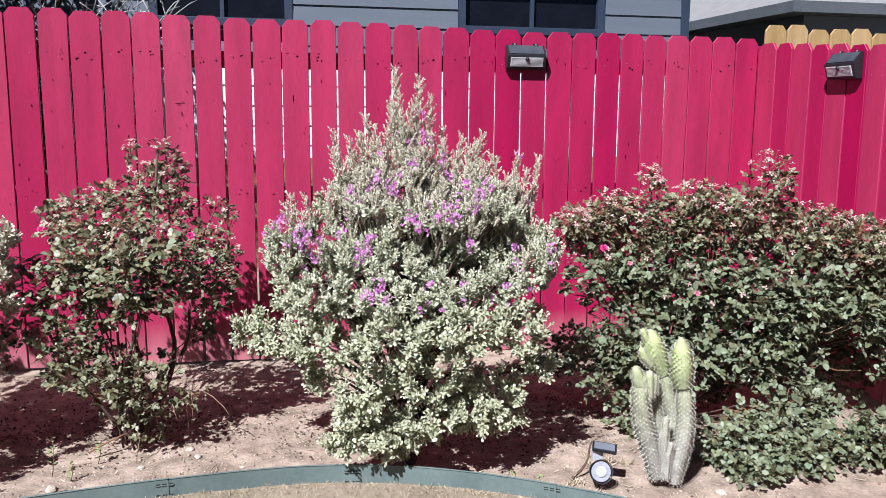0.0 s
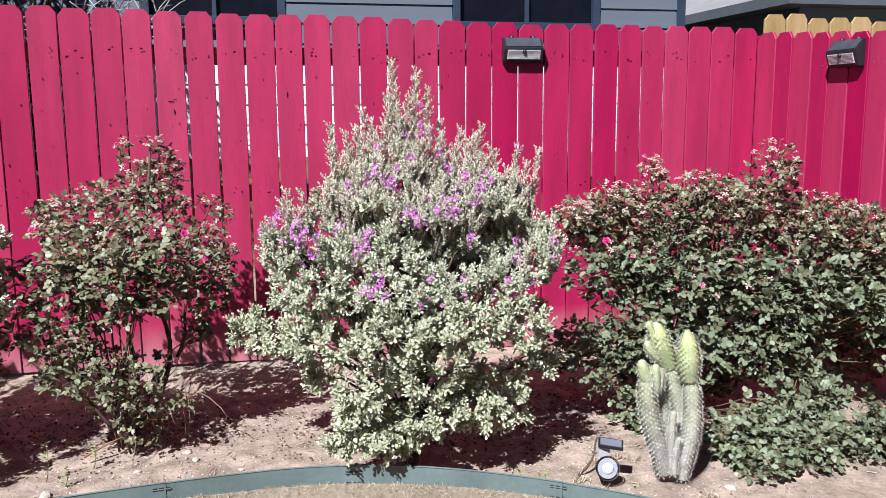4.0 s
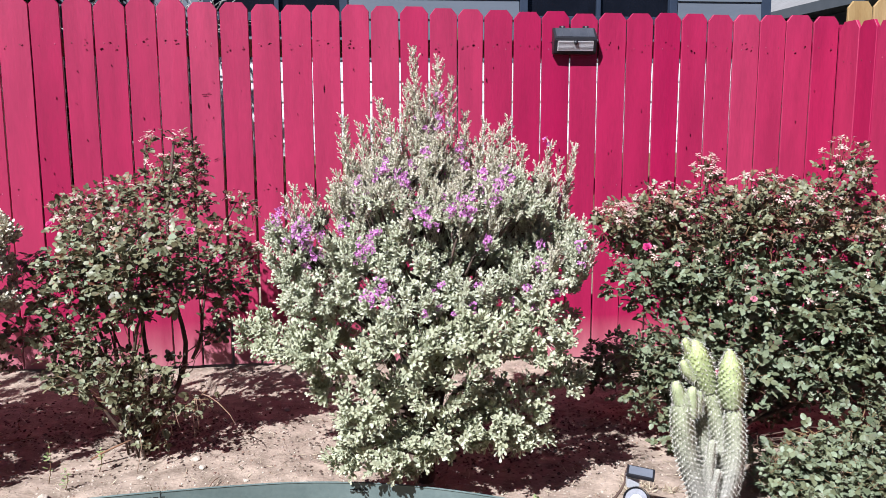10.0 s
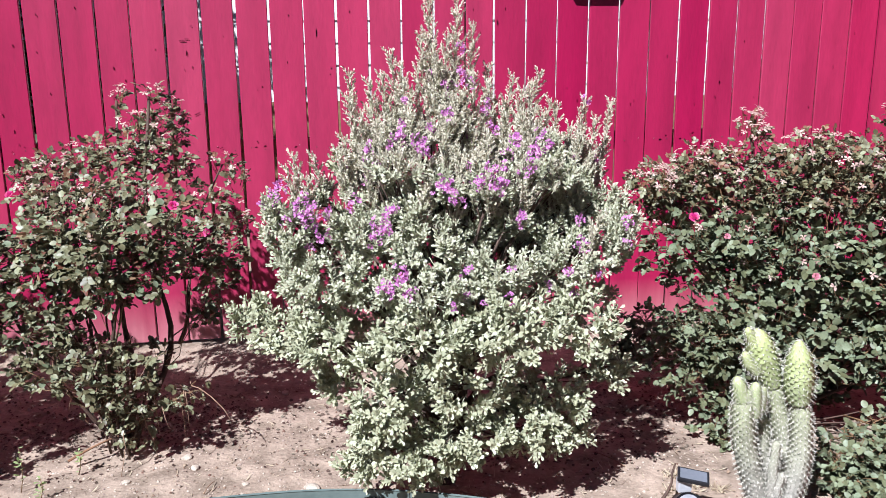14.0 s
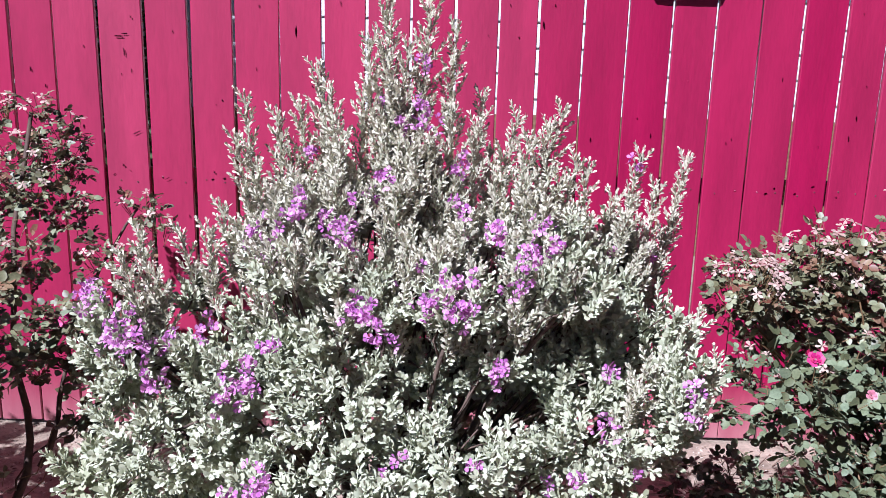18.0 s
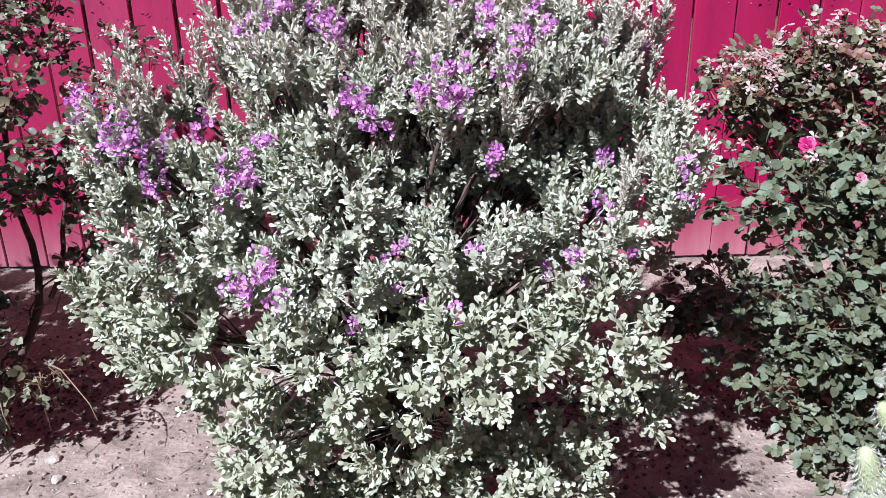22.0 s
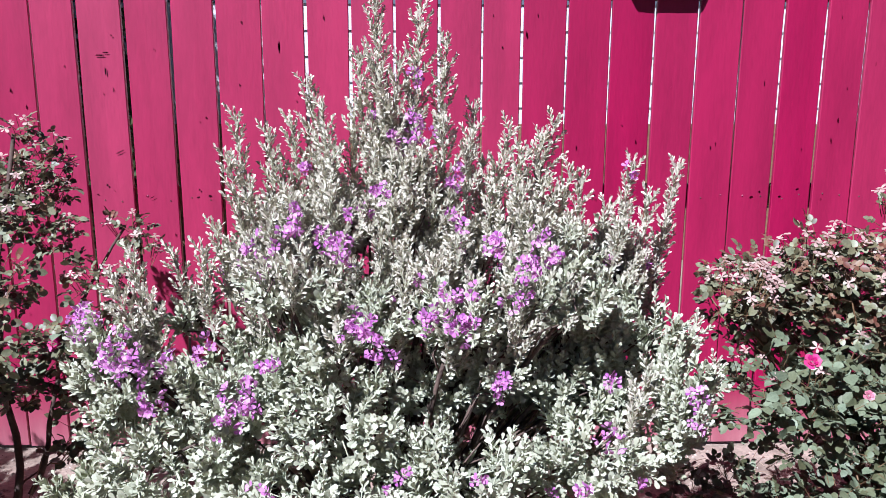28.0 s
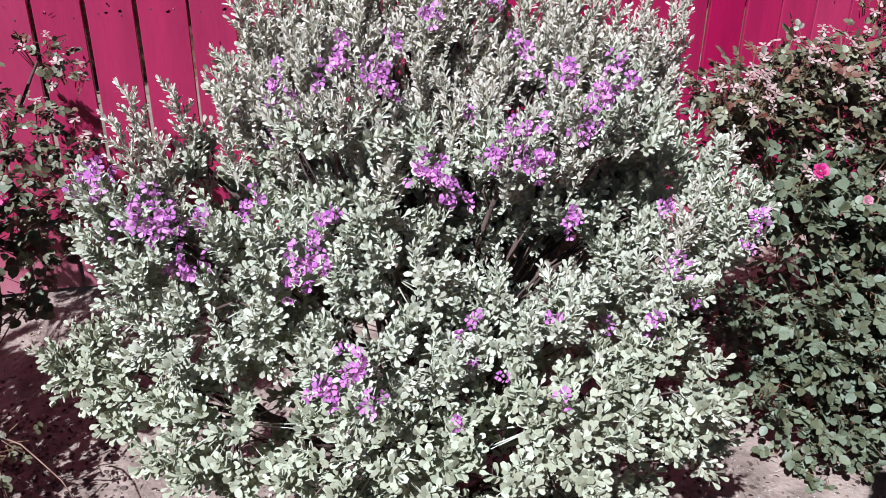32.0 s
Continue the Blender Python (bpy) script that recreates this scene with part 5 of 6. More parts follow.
for _ in range(26):
    p = np.array((RNG.uniform(-0.36, 0.02), RNG.uniform(3.36, 3.50), RNG.uniform(0.08, 0.26)))
    tw.append(tube(bend(p - owner_at(rose_a), p + RNG.normal(0, 0.07, 3) + (0, 0, -0.06) - owner_at(rose_a), (0, 0, 0.02), 5, 0.006), np.linspace(0.0026, 0.0012, 5), 4))
tubes("dry_shoot_growth", tw, M["sage_dry"], rose_a, "bare straw-coloured shoots")["kind"] = "stuff"

ROSE_R_TOP = [
    (2.11, 3.6, 1, 0.06, 0.07, 0.12, 0.5),
    (1.69, 3.5, 0.86, 0.08, 0.1, 0.07, 0.8),
    (1.91, 3.55, 0.92, 0.11, 0.12, 0.08, 0.9),
    (2.27, 3.45, 0.96, 0.13, 0.13, 0.08, 0.8),
    (1.82, 3.6, 0.82, 0.19, 0.15, 0.11, 1),
    (2.16, 3.5, 0.83, 0.24, 0.2, 0.13, 1),
    (2.44, 3.4, 0.88, 0.22, 0.2, 0.14, 1),
    (2.55, 3.3, 1.06, 0.09, 0.12, 0.13, 0.6),
    (2.76, 3.3, 0.81, 0.22, 0.2, 0.14, 1),
    (2.99, 3.2, 0.75, 0.18, 0.2, 0.14, 1),
    (3.28, 3.15, 0.7, 0.21, 0.25, 0.21, 1),
]
ROSE_R_BACK = [
    (2.02, 3.75, 0.6, 0.23, 0.12, 0.2, 0.9),
    (2.34, 3.72, 0.69, 0.31, 0.14, 0.2, 0.9),
    (2.73, 3.65, 0.69, 0.31, 0.16, 0.23, 0.9),
    (3.08, 3.5, 0.61, 0.31, 0.2, 0.25, 0.9),
    (2.15, 3.6, 0.29, 0.25, 0.14, 0.22, 0.8),
    (2.51, 3.5, 0.33, 0.3, 0.16, 0.25, 0.8),
]
ROSE_R_MID = [
    (1.89, 3.45, 0.62, 0.23, 0.2, 0.15, 1),
    (2.23, 3.35, 0.59, 0.26, 0.22, 0.18, 1.1),
    (2.55, 3.25, 0.55, 0.26, 0.25, 0.21, 1.1),
    (2.86, 3.2, 0.52, 0.23, 0.25, 0.18, 1),
    (2.14, 3.3, 0.32, 0.23, 0.2, 0.19, 1.1),
    (2.52, 3.2, 0.30, 0.22, 0.20, 0.16, 1),
    (3.15, 3.1, 0.4, 0.28, 0.3, 0.23, 1),
]
ROSE_R_LOW = [
    (2.32, 3.42, 0.12, 0.13, 0.13, 0.12, 0.7),
    (2.80, 3.45, 0.20, 0.21, 0.15, 0.18, 0.8),
    (3.08, 3.40, 0.22, 0.18, 0.15, 0.20, 0.8),
    (1.90, 3.28, 0.36, 0.14, 0.12, 0.15, 1),
    (2.14, 2.86, 0.03, 0.13, 0.13, 0.11, 1),
    (2.36, 2.90, 0.05, 0.15, 0.14, 0.11, 1),
    (2.36, 2.74, 0.00, 0.14, 0.12, 0.09, 1),
    (2.16, 2.68, -0.02, 0.10, 0.10, 0.06, 0.9),
    (2.55, 3.00, 0.09, 0.16, 0.14, 0.14, 1),
    (1.71, 3.80, 0.14, 0.09, 0.09, 0.11, 0.9),
    (1.81, 3.78, 0.18, 0.08, 0.09, 0.10, 0.9),
    (1.86, 3.4, 0.22, 0.19, 0.18, 0.16, 0.9),
    (1.78, 3.5, 0.29, 0.09, 0.1, 0.07, 0.6),
    (1.97, 3.3, 0.03, 0.15, 0.15, 0.12, 0.8),
    (2.52, 2.85, -0.03, 0.25, 0.2, 0.1, 1),
    (2.19, 2.78, -0.04, 0.14, 0.15, 0.07, 0.9),
    (2.74, 2.8, 0.03, 0.17, 0.2, 0.13, 1),
]
rose_b = thing("rose_bush", (2.15, 3.35, -0.06), "broad dense rose bush with dark green leaves and spent blooms", "rose bush", "rose bushes")
canes(rose_b, (2.15, 3.35, -0.06), ROSE_R_TOP + ROSE_R_MID + ROSE_R_LOW, 0.011)
rose_leaves(rose_b, [(x, y, z - 0.012, a * 0.95, b, c * 0.93, u) for x, y, z, a, b, c, u in ROSE_R_TOP], 1250, 0.0215, M["rose"], "upper_leaves", 0.9)
rose_leaves(rose_b, ROSE_R_BACK, 480, 0.029, M["rose"], "inner_leaves", 0.9)
rose_leaves(rose_b, ROSE_R_MID, 820, 0.029, M["rose_big"], "middle_leaves", 0.9)
rose_leaves(rose_b, ROSE_R_LOW, 1000, 0.025, M["rose_big"], "lower_leaves", 0.9)
rose_leaves(rose_b, ROSE_R_TOP, 230, 0.018, M["rose_red"], "young_leaves", 0.3)
single_leaves(rose_b, ROSE_R_MID[:2] + ROSE_R_MID[4:] + ROSE_R_LOW[3:], 260, 0.034, M["rose_single"], 72)
rose_tops(rose_b, ROSE_R_TOP + ROSE_R_TOP + ROSE_R_MID[:3], 380, 4)
for i, (own, at, r, ml) in enumerate((
        (rose_b, (1.718, 3.20, 0.786), 0.016, "petal"), (rose_b, (1.83, 3.18, 0.72), 0.011, "petal_pale"), (rose_b, (2.05, 3.00, 0.62), 0.012, "petal_pale"),
        (rose_a, (0.030, 3.27, 0.868), 0.017, "petal"), (rose_a, (0.091, 3.56, 0.721), 0.017, "petal"), (rose_a, (-0.63, 3.78, 0.84), 0.015, "petal"),
        (rose_b, (2.0, 3.15, 0.30), 0.016, "petal_pale"))):
    rose_bloom(own, at, r, M[ml], 60 + i)

# ---- cactus ----
def ageing(m, young, old, z0, z1):
    """Skin that is fresh above and grey and corky towards the foot."""
    nt = m.node_tree
    n, l = nt.nodes, nt.links
    sep, run, mix = n.new("ShaderNodeSeparateXYZ"), n.new("ShaderNodeMapRange"), n.new("ShaderNodeMix")
    l.new(n["Texture Coordinate"].outputs["Object"], sep.inputs[0])
    l.new(sep.outputs["Z"], run.inputs["Value"])
    run.inputs["From Min"].default_value, run.inputs["From Max"].default_value = z0, z1
    mix.data_type = "RGBA"
    l.new(run.outputs[0], mix.inputs["Factor"])
    mix.inputs["A"].default_value, mix.inputs["B"].default_value = (*old, 1), (*young, 1)
    tint = n.new("ShaderNodeMix")
    tint.data_type = "RGBA"
    tint.blend_type = "MULTIPLY"
    tint.inputs["Factor"].default_value = 1.0
    l.new(mix.outputs["Result"], tint.inputs["A"])
    l.new(n["Color Ramp"].outputs["Color"], tint.inputs["B"])
    l.new(tint.outputs["Result"], n["Principled BSDF"].inputs["Base Color"])


ageing(M["cactus_old"], (0.40, 0.43, 0.25), (0.40, 0.385, 0.33), 0.12, 0.42)
M["cactus_fresh"] = mat("fresh_cactus_skin", (1.0, 1.0, 1.0), (0.72, 0.72, 0.72), 25.0, 160.0, 0.6, 0.2)
ageing(M["cactus_fresh"], (0.45, 0.51, 0.21), (0.38, 0.43, 0.24), 0.38, 0.58)
cactus = thing("cactus", (1.768, 2.70, -0.050), "woolly pale green cactus with upright lobed arms standing in the soil", "cactus")


def cactus_arm(name, pts, radii, material, parent, label="", step=0.009, spines=3):
    """A ribbed, knobbly arm with a white tuft on every knob."""
    pts, radii = np.asarray(pts, float), np.asarray(radii, float)
    s = np.concatenate([[0], np.cumsum(np.linalg.norm(np.diff(pts, axis=0), axis=1))])
    n = int(s[-1] / step * 2) + 2
    q = np.linspace(0, s[-1], n)
    line = np.stack([np.interp(q, s, pts[:, k]) for k in range(3)], 1)
    for _ in range(6):
        line[1:-1] = (line[:-2] + 2 * line[1:-1] + line[2:]) / 4
    rad = np.interp(q, s, radii)
    end = s[-1] - q
    cap = radii[-1] * 1.6
    rad = rad * np.sqrt(np.clip(1 - np.clip(1 - end / cap, 0, 1) ** 2, 0.02, 1))
    sides = 22
    tang = unit(np.gradient(line, axis=0))
    verts, faces, B, A, N, S = [], [], [], [], [], []
    for i, (p, r, t) in enumerate(zip(line, rad, tang)):
        a = unit(np.cross(t, (0.1, 0.95, 0.2)))
        b = np.cross(t, a)
        for k in range(sides):
            w = 2 * math.pi * k / sides
            knob = 1 + 0.19 * (1 if (k + i // 2 * 1) % 2 == 0 else -0.6) * (1 if i % 2 == 0 else 0.3)
            d = math.cos(w) * a + math.sin(w) * b
            pos = p + r * knob * d
            verts.append(pos)
            if (k + i // 2) % 2 == 0 and i % 2 == 0:
                for _ in range(spines):
                    B.append(pos)
                    A.append(unit(d * 0.75 + RNG.normal(0, 0.40, 3) - t * 0.55))
                    N.append(unit(RNG.normal(size=3)))
                    S.append(RNG.uniform(0.005, 0.0125))
    for i in range(n - 1):
        for k in range(sides):
            j = (k + 1) % sides
            faces.append((i * sides + k, i * sides + j, (i + 1) * sides + j, (i + 1) * sides + k))
    faces += [tuple(range(sides))[::-1], tuple((n - 1) * sides + k for k in range(sides))]
    ob = part_mesh(name, mesh_of(name, [tuple(x) for x in verts], faces, material, True), parent, label)
    leaves("spine_cover", BLADE * (1.0, 1, 1), np.array(B), np.array(A), np.array(N), np.array(S), M["spine"], ob)
    return ob


arm = cactus_arm("arm", [(-0.011, 0.000, 0.027), (-0.027, 0.000, 0.086), (-0.061, -0.004, 0.177), (-0.088, -0.008, 0.266), (-0.099, -0.010, 0.345), (-0.102, -0.010, 0.415)], (0.027, 0.032, 0.032, 0.030, 0.030, 0.028), M["cactus_old"], cactus, spines=9)
cactus_arm("stub", [(-0.106, -0.012, 0.402), (-0.118, -0.013, 0.444), (-0.130, -0.014, 0.478)], (0.021, 0.019, 0.012), M["cactus_fresh"], arm, "fresh pale green bud", 0.007, 4)
cactus_arm("stub", [(-0.085, -0.014, 0.387), (-0.095, -0.016, 0.420), (-0.102, -0.018, 0.440)], (0.017, 0.015, 0.012), M["cactus_fresh"], arm, "fresh pale green bud", 0.007, 4)
cactus_arm("stub", [(-0.069, -0.016, 0.353), (-0.071, -0.018, 0.409), (-0.072, -0.018, 0.459)], (0.016, 0.017, 0.012), M["cactus_fresh"], arm, "fresh pale green bud", 0.007, 4)
cactus_arm("stub", [(-0.047, -0.008, 0.363), (-0.044, -0.008, 0.411), (-0.043, -0.008, 0.439)], (0.012, 0.012, 0.009), M["cactus_fresh"], arm, "fresh pale green bud", 0.007, 4)
arm = cactus_arm("arm", [(0.040, 0.020, 0.014), (0.044, 0.025, 0.100), (0.059, 0.030, 0.185), (0.057, 0.034, 0.256), (0.040, 0.038, 0.327), (0.018, 0.040, 0.399), (0.005, 0.040, 0.435)], (0.024, 0.027, 0.028, 0.028, 0.028, 0.028, 0.027), M["cactus_old"], cactus, spines=9)
cactus_arm("pad", [(0.011, 0.040, 0.421), (-0.008, 0.040, 0.467), (-0.027, 0.040, 0.513), (-0.041, 0.039, 0.556), (-0.052, 0.038, 0.599)], (0.028, 0.036, 0.039, 0.034, 0.016), M["cactus_fresh"], arm, "fresh pale green growth", 0.010, 6)
cactus_arm("stub", [(-0.052, 0.034, 0.551), (-0.071, 0.032, 0.576), (-0.086, 0.030, 0.607)], (0.015, 0.013, 0.009), M["cactus_fresh"], arm, "fresh pale green bud", 0.007, 4)
cactus_arm("stub", [(-0.044, 0.030, 0.468), (-0.073, 0.026, 0.495), (-0.092, 0.024, 0.536)], (0.015, 0.015, 0.011), M["cactus_fresh"], arm, "fresh pale green bud", 0.007, 4)
cactus_arm("arm", [(0.024, 0.050, 0.022), (0.009, 0.052, 0.134), (-0.002, 0.054, 0.236), (-0.005, 0.056, 0.337)], (0.020, 0.026, 0.026, 0.020), M["cactus_old"], cactus, spines=9)
arm = cactus_arm("arm", [(0.052, -0.012, 0.003), (0.057, -0.016, 0.075), (0.075, -0.018, 0.155), (0.085, -0.018, 0.233), (0.080, -0.016, 0.318), (0.074, -0.012, 0.383)], (0.022, 0.030, 0.032, 0.030, 0.028, 0.024), M["cactus_old"], cactus, spines=9)
cactus_arm("pad", [(0.070, -0.010, 0.383), (0.064, -0.012, 0.429), (0.061, -0.014, 0.472), (0.055, -0.016, 0.528), (0.048, -0.017, 0.579)], (0.028, 0.037, 0.038, 0.030, 0.007), M["cactus_fresh"], arm, "fresh pale green growth", 0.010, 6)
cactus_arm("arm", [(-0.001, -0.030, 0.041), (-0.011, -0.040, 0.176), (-0.006, -0.042, 0.284)], (0.011, 0.013, 0.011), M["cactus_old"], cactus, spines=5)
cactus_arm("arm", [(0.004, -0.042, 0.039), (0.003, -0.046, 0.128), (0.017, -0.048, 0.185)], (0.010, 0.011, 0.009), M["cactus_old"], cactus, spines=5)

# ---- solar spotlight ----
spot = thing("solar_spotlight", (1.538, 2.745, -0.08), "black solar garden spotlight on a ground stake", "lamp")


def cyl(r1, r2, h, m, seg=24, bevel=0.0):
    bm = bmesh.new()
    bmesh.ops.create_cone(bm, cap_ends=True, segments=seg, radius1=r1, radius2=r2, depth=h)
    if bevel:
        bmesh.ops.bevel(bm, geom=[e for e in bm.edges if len(e.link_faces) == 2 and any(len(f.verts) > 4 for f in e.link_faces)], offset=bevel, segments=2, affect="EDGES")
    bm.transform(m)
    return bm


part("stake", cyl(0.006, 0.011, 0.14, pose(0, 0, 0.02), 10), M["black"], spot)
part("pole", cyl(0.011, 0.011, 0.09, pose(0, 0.012, 0.115), 14, 0.002), M["black"], spot)
HEAD = pose(-0.004, -0.012, 0.085, 72, 0, -6)
head = part("lamp_head", cyl(0.030, 0.044, 0.060, HEAD @ pose(0, 0, -0.012), 32, 0.004), M["black"], spot, smooth=False)
bm = bmesh.new()
bmesh.ops.create_cone(bm, cap_ends=False, segments=32, radius1=0.044, radius2=0.046, depth=0.008)
bm.transform(HEAD @ pose(0, 0, 0.022))
sol = part("rim", bm, M["grey"], head)
part("reflector", cyl(0.030, 0.038, 0.003, HEAD @ pose(0, 0, 0.0198), 32), M["lens"], head)
part("lens", cyl(0.022, 0.020, 0.006, HEAD @ pose(0, 0, 0.024), 24, 0.002), M["reflector"], head, "clear grey lens")
part("bracket", boxed(-0.026, 0.0, 0.122, 0.016, 0.022, 0.166, 0.004), M["reflector"], spot, "bright silver bracket")
TILT = pose(0.018, 0.000, 0.172, 14, 6, -22)
bm = boxed(-0.046, -0.027, -0.006, 0.046, 0.027, 0.006, 0.003)
bm.transform(TILT)
pan = part("panel_frame", bm, M["black"], spot)
bm = boxed(-0.039, -0.021, 0.0062, 0.039, 0.021, 0.0072)
bm.transform(TILT)
part("solar_cell", bm, M["pale_cell"], pan, "glossy grey solar cell")

# ---- litter, stones, grass ----
def scatter(n, x0, x1, y0, y1):
    x = RNG.uniform(x0, x1, n)
    y = RNG.uniform(y0, y1, n)
    keep = np.array([b > edge_y(a) + 0.03 for a, b in zip(x, y)])
    x, y = x[keep], y[keep]
    return np.stack([x, y, [soil_z(a, b) for a, b in zip(x, y)]], 1)


P = scatter(13000, -1.2, 2.3, 2.4, 4.55)
leaves("soil_crumbs", CHIP, P + (0, 0, 0.001), np.c_[RNG.normal(size=(len(P), 2)), RNG.normal(0, 0.15, len(P))], np.tile(UP, (len(P), 1)) + RNG.normal(0, 0.3, (len(P), 3)),
       0.003 + 0.012 * RNG.random(len(P)) ** 3, M["pebble"])
tagged(bpy.data.objects["soil_crumbs"], "small pale clods and chips on the soil", "soil", kind="stuff")
P = scatter(2600, -2.0, 3.0, 2.5, 4.55)
leaves("leaf_litter", CHIP, P + (0, 0, 0.002), np.c_[RNG.normal(size=(len(P), 2)), RNG.normal(0, 0.15, len(P))], np.tile(UP, (len(P), 1)) + RNG.normal(0, 0.4, (len(P), 3)),
       0.005 + 0.011 * RNG.random(len(P)) ** 2, M["litter"])
tagged(bpy.data.objects["leaf_litter"], "brown dead leaves strewn over the soil", "leaf litter", kind="stuff")


# dark leaf litter laid where each bush throws shade, to deepen that shade
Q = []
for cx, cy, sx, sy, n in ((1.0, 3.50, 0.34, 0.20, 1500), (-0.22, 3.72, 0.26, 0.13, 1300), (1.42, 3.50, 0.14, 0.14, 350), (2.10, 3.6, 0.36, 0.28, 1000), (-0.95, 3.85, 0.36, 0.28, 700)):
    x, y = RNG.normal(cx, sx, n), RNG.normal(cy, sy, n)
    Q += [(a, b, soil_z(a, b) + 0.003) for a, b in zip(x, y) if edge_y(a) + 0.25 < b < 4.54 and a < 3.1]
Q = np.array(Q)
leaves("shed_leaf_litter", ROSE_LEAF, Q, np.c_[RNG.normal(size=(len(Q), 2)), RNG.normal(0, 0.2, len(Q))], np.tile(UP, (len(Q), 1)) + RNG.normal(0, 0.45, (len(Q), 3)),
       RNG.uniform(0.007, 0.017, len(Q)), M["shade_litter"])
tagged(bpy.data.objects["shed_leaf_litter"], "dark leaf litter round the bushes, deepening their shade", "leaf litter", kind="stuff")


P = scatter(2600, -1.4, 2.6, 2.5, 4.5)
leaves("straw_litter", BLADE, P + (0, 0, 0.003), np.c_[RNG.normal(size=(len(P), 2)), RNG.normal(0.05, 0.18, len(P))], np.tile(UP, (len(P), 1)) + RNG.normal(0, 0.5, (len(P), 3)),
       RNG.uniform(0.012, 0.045, len(P)), M["straw"])
tagged(bpy.data.objects["straw_litter"], "pale straw and bits of dry grass on the soil", "leaf litter", kind="stuff")


def stone(at, r, seed):
    bm = bmesh.new()
    bmesh.ops.create_icosphere(bm, subdivisions=2, radius=r)
    for v in bm.verts:
        k = 1 + 0.35 * noise.noise(v.co / r * 0.9 + Vector((seed * 3.1, 0, 0)))
        v.co = Vector((v.co.x * k * 1.25, v.co.y * k, v.co.z * k * 0.62))
    ob = part("stone", bm, M["pebble"])
    ob.location = at
    ob.rotation_euler = (0, 0, seed * 1.7)
    return tagged(ob, "small pale stone lying on the soil", "stone", "stones on the soil")


for i, (x, y, r) in enumerate(((0.42, 3.14, 0.022), (-0.50, 3.12, 0.02), (-0.2, 3.28, 0.012), (0.02, 3.34, 0.014), (-0.02, 3.42, 0.016), (0.30, 3.95, 0.014), (0.46, 4.32, 0.022), (1.98, 2.62, 0.018),
                               (2.06, 2.70, 0.013), (0.2, 3.2, 0.01), (0.1, 3.05, 0.009), (-0.35, 3.05, 0.011), (1.05, 3.0, 0.01), (1.35, 2.8, 0.012), (0.55, 3.3, 0.010), (-0.62, 3.0, 0.013))):
    stone((x, y, soil_z(x, y) + r * 0.25), r, i)


def lying_stick(pts, r, label, material="stick"):
    ob = tubes("stick", [tube(pts, np.linspace(r, r * 0.5, len(pts)), 6, 0.3)], M[material])
    return tagged(ob, label, "stick", "sticks on the soil")


lying_stick(bend((-0.42, 3.42, -0.045), (-0.20, 3.50, 0.02), (0, 0, 0.012), 6), 0.005, "orange-brown dry cane lying on the soil")
lying_stick(bend((1.455, 2.825, -0.068), (1.568, 2.90, 0.056), (0.014, 0, -0.012), 7, 0.003), 0.0065, "dark curved stick poking from the soil", "cane")
lying_stick(bend((0.60, 3.52, -0.045), (0.83, 3.30, 0.10), (0, 0, 0.01), 6), 0.004, "pale dry twig leaning under the shrub", "sage_dry")
rg = random.Random(21)
for i in range(26):
    x, y, a = rg.uniform(1.85, 2.25), rg.uniform(3.9, 4.4), rg.uniform(-0.5, 0.9)
    ln = rg.uniform(0.06, 0.20)
    z = soil_z(x, y) + 0.006
    lying_stick(bend((x, y, z), (x + ln * math.cos(a), y + ln * math.sin(a), z + rg.uniform(0.0, 0.05)), (0, 0, 0.01), 5), 0.0022, "dry tan twig tangled by the fence", "litter")
for i in range(14):
    x, y = rg.uniform(-0.9, 2.2), rg.uniform(3.1, 4.3)
    a = rg.uniform(0, 3.14)
    ln = rg.uniform(0.05, 0.14)
    z = soil_z(x, y) + 0.006
    lying_stick(bend((x, y, z), (x + ln * math.cos(a), y + ln * math.sin(a), z + 0.004), (0, 0, 0.006), 5), 0.0022, "thin dry twig on the soil", "sage_dry")

n = 30000
x = RNG.uniform(-1.6, 2.6, n)
y = np.array([edge_y(a) for a in x]) - 0.014 - 1.0 * RNG.random(n) ** 1.6
P = np.stack([x, y, np.array([lawn_z(a, b) for a, b in zip(x, y)]) - 0.002], 1)
leaves("dry_grass", BLADE, P, np.c_[RNG.normal(0, 1.0, (len(P), 2)), RNG.uniform(0.15, 0.9, len(P))], RNG.normal(size=(len(P), 3)), RNG.uniform(0.012, 0.028, len(P)), M["straw"])
tagged(bpy.data.objects["dry_grass"], "short straw-coloured dry grass outside the edging", "grass", kind="stuff")

for i, (x, y) in enumerate(((1.40, 2.74), (1.46, 2.79), (1.34, 2.70), (1.58, 2.93), (1.66, 2.96), (1.74, 2.92), (1.62, 3.02), (1.86, 2.56), (1.50, 2.70), (0.36, 3.05), (0.52, 2.98), (-0.1, 3.1))):
    k = 46
    P = np.c_[RNG.normal(0, 0.016, (k, 2)), np.full(k, -0.003)]
    ob = leaves("grass_tuft", BLADE * (1.4, 1, 1), P, np.c_[RNG.normal(0, 0.75, (k, 2)), RNG.uniform(0.35, 1.0, k)], RNG.normal(size=(k, 3)), RNG.uniform(0.016, 0.042, k), M["straw"])
    del ob["kind"]
    ob.location = (x, y, soil_z(x, y))
    tagged(ob, "small tuft of dry straw-coloured grass in the soil", "grass tuft", "grass tufts in the bed")

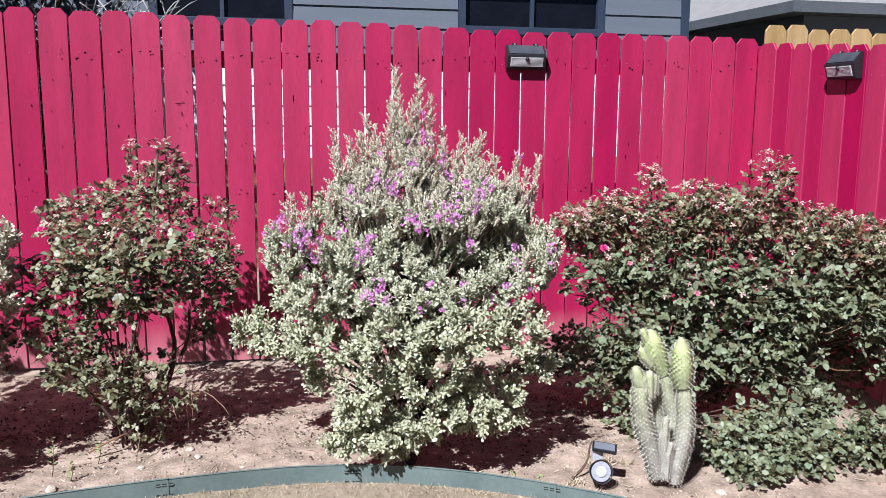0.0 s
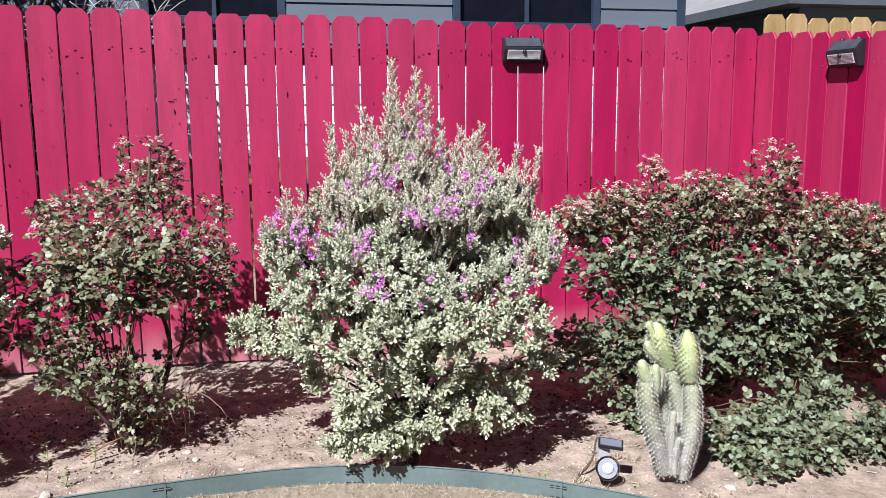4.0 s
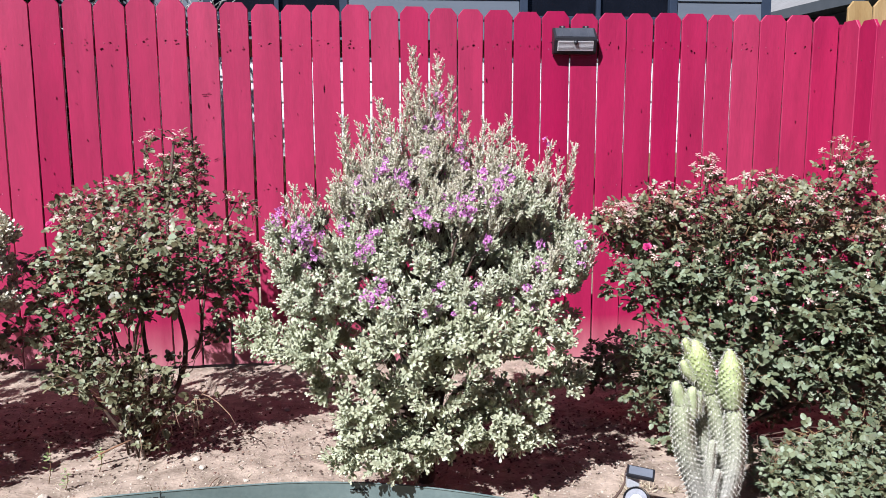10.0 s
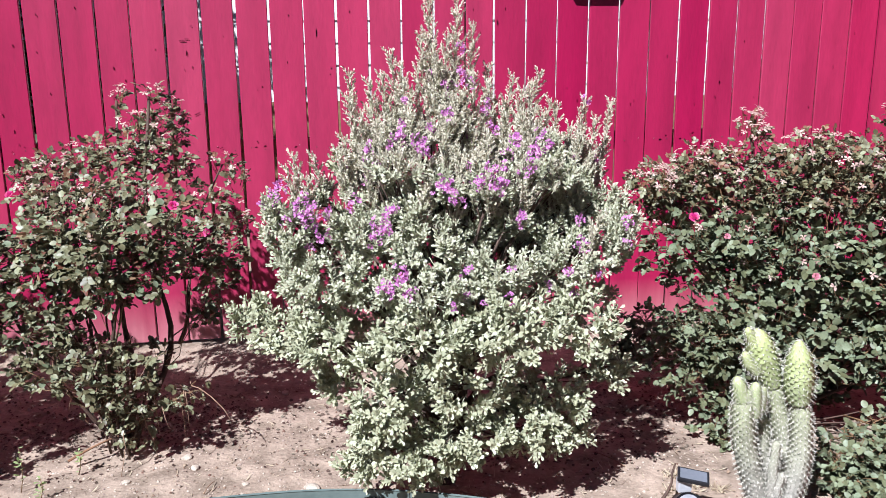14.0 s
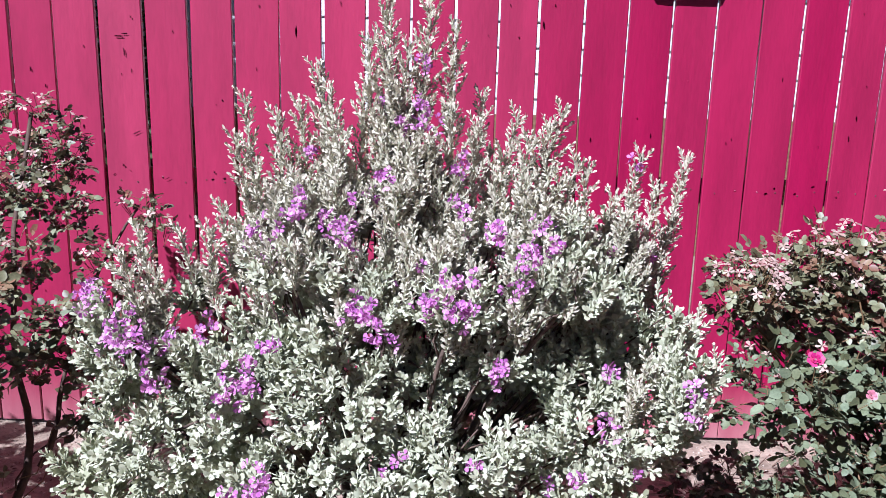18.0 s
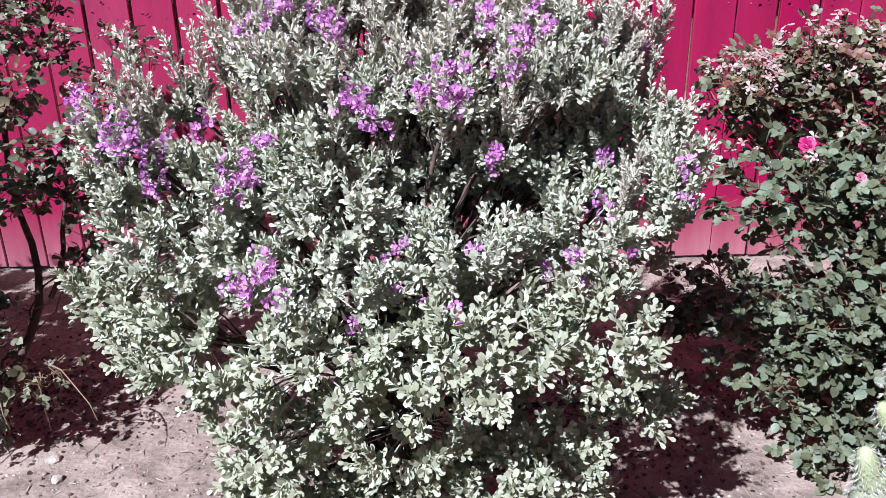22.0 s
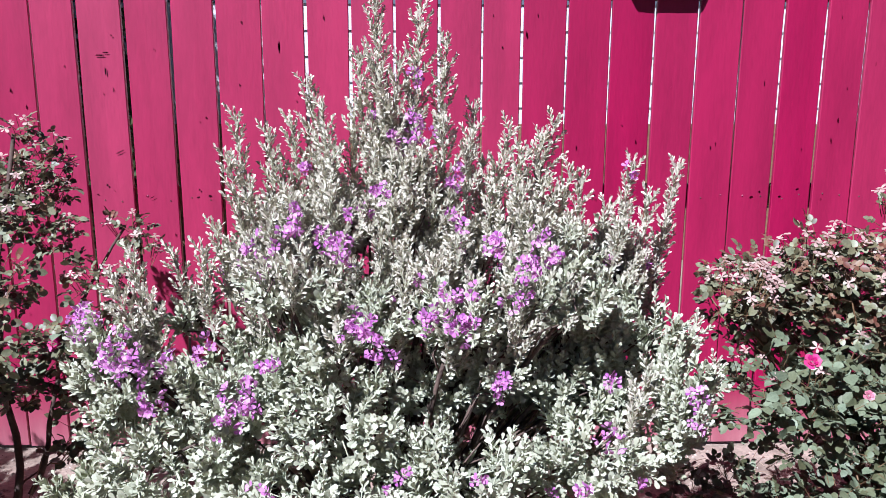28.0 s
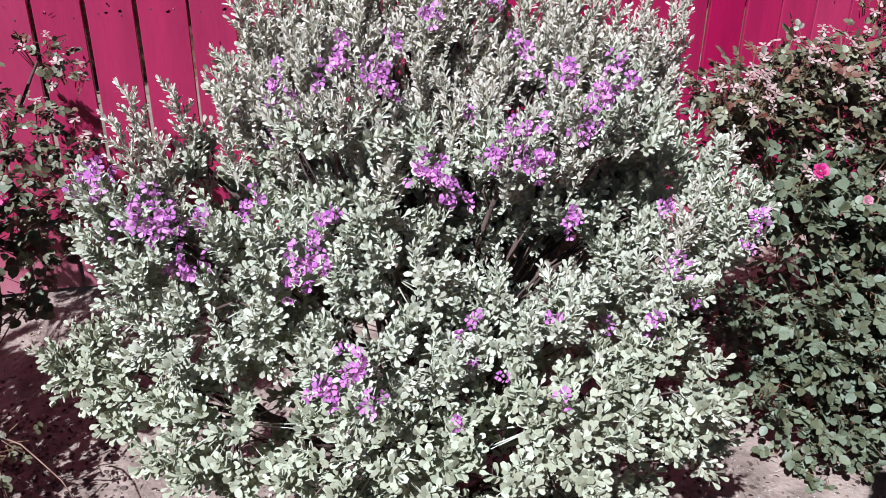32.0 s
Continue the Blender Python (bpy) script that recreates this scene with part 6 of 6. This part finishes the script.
for i, (x, y, h) in enumerate(((-0.53, 3.27, 0.16), (-0.45, 3.20, 0.08), (1.30, 2.78, 0.05), (-0.38, 3.38, 0.09), (-0.75, 3.1, 0.10), (1.22, 2.84, 0.05))):
    w = thing("weed", (x, y, soil_z(x, y)), "small spindly green weed in the soil", "weed", "weeds in the bed")
    tubes("stem", [tube(bend((0, 0, -0.005), (0.01, 0.0, h), (0.008, 0, 0), 5), np.linspace(0.002, 0.001, 5), 4)], M["cane_green"], w)
    k = 14
    hh = RNG.uniform(0.15, 1.0, k)
    leaves("leaf", SAGE_LEAF, np.c_[0.01 * hh, 0 * hh, hh * h], np.c_[RNG.normal(size=(k, 2)), RNG.uniform(0, 0.8, k)], np.tile(UP, (k, 1)), RNG.uniform(0.012, 0.024, k), M["sage_green"], w)

# ---- tree beyond the fence ----
tree = thing("tree", (-2.2, 6.6, -0.085), "dark leafy tree with pale bare twigs behind the fence", "tree")
o = owner_at(tree)
tubes("trunk", [tube(bend((0, 0, 0), (0.1, 0, 2.2), (0.05, 0, 0), 7), np.linspace(0.09, 0.05, 7), 10, 0.15)], M["sage_wood"], tree)
for k in range(9):
    a = k * 0.75
    tubes("limb", [tube(bend((0.1, 0, 1.6 + 0.06 * k), (0.1 + 0.9 * math.cos(a), 0.7 * math.sin(a), 2.4 + 0.1 * (k % 4)), (0, 0, 0.12), 6), np.linspace(0.03, 0.008, 6), 6)], M["sage_wood"], tree)
d = ball(9000)
P = np.array((0.1, 0, 2.75)) + d * np.array((1.25, 0.9, 0.75)) * (0.45 + 0.6 * RNG.random((9000, 1))) * (1 + 0.25 * np.sin(d[:, :1] * 9) * np.cos(d[:, 2:] * 8))
leaves("crown", ROSE_LEAF, P, RNG.normal(size=(9000, 3)), np.tile(UP, (9000, 1)) + RNG.normal(0, 0.5, (9000, 3)), RNG.uniform(0.04, 0.075, 9000), M["tree"], tree)
tw = []
for k in range(160):
    q = np.array((RNG.uniform(0.8, 1.9), RNG.uniform(-0.5, 0.4), RNG.uniform(1.9, 2.5)))
    tw.append(tube(bend(q, q + RNG.normal(0, 0.16, 3) + (0.1, 0, 0.12), (0, 0, 0.03), 4), np.linspace(0.005, 0.002, 4), 4))
ob = tubes("twig_growth", tw, M["tree_pale"], tree)
ob["kind"] = "stuff"

hedge = thing("hedge", (-2.6, 7.15, -0.085), "dark leafy hedge growing beyond the fence", "hedge")
P = np.c_[RNG.uniform(-2.2, 1.95, 9000), RNG.normal(0, 0.16, 9000), RNG.uniform(0.02, 2.0, 9000) * (0.93 + 0.07 * np.sin(np.linspace(0, 40, 9000)))]
leaves("foliage", ROSE_LEAF, P, RNG.normal(size=(9000, 3)), np.tile(UP, (9000, 1)) + RNG.normal(0, 0.6, (9000, 3)), RNG.uniform(0.05, 0.10, 9000), M["tree"], hedge)
for k in range(9):
    x = -2.0 + 0.46 * k
    tubes("stem", [tube(bend((x, 0, 0), (x + 0.08, 0, 1.75), (0.05, 0.02, 0), 6), np.linspace(0.022, 0.008, 6), 6)], M["sage_wood"], hedge)
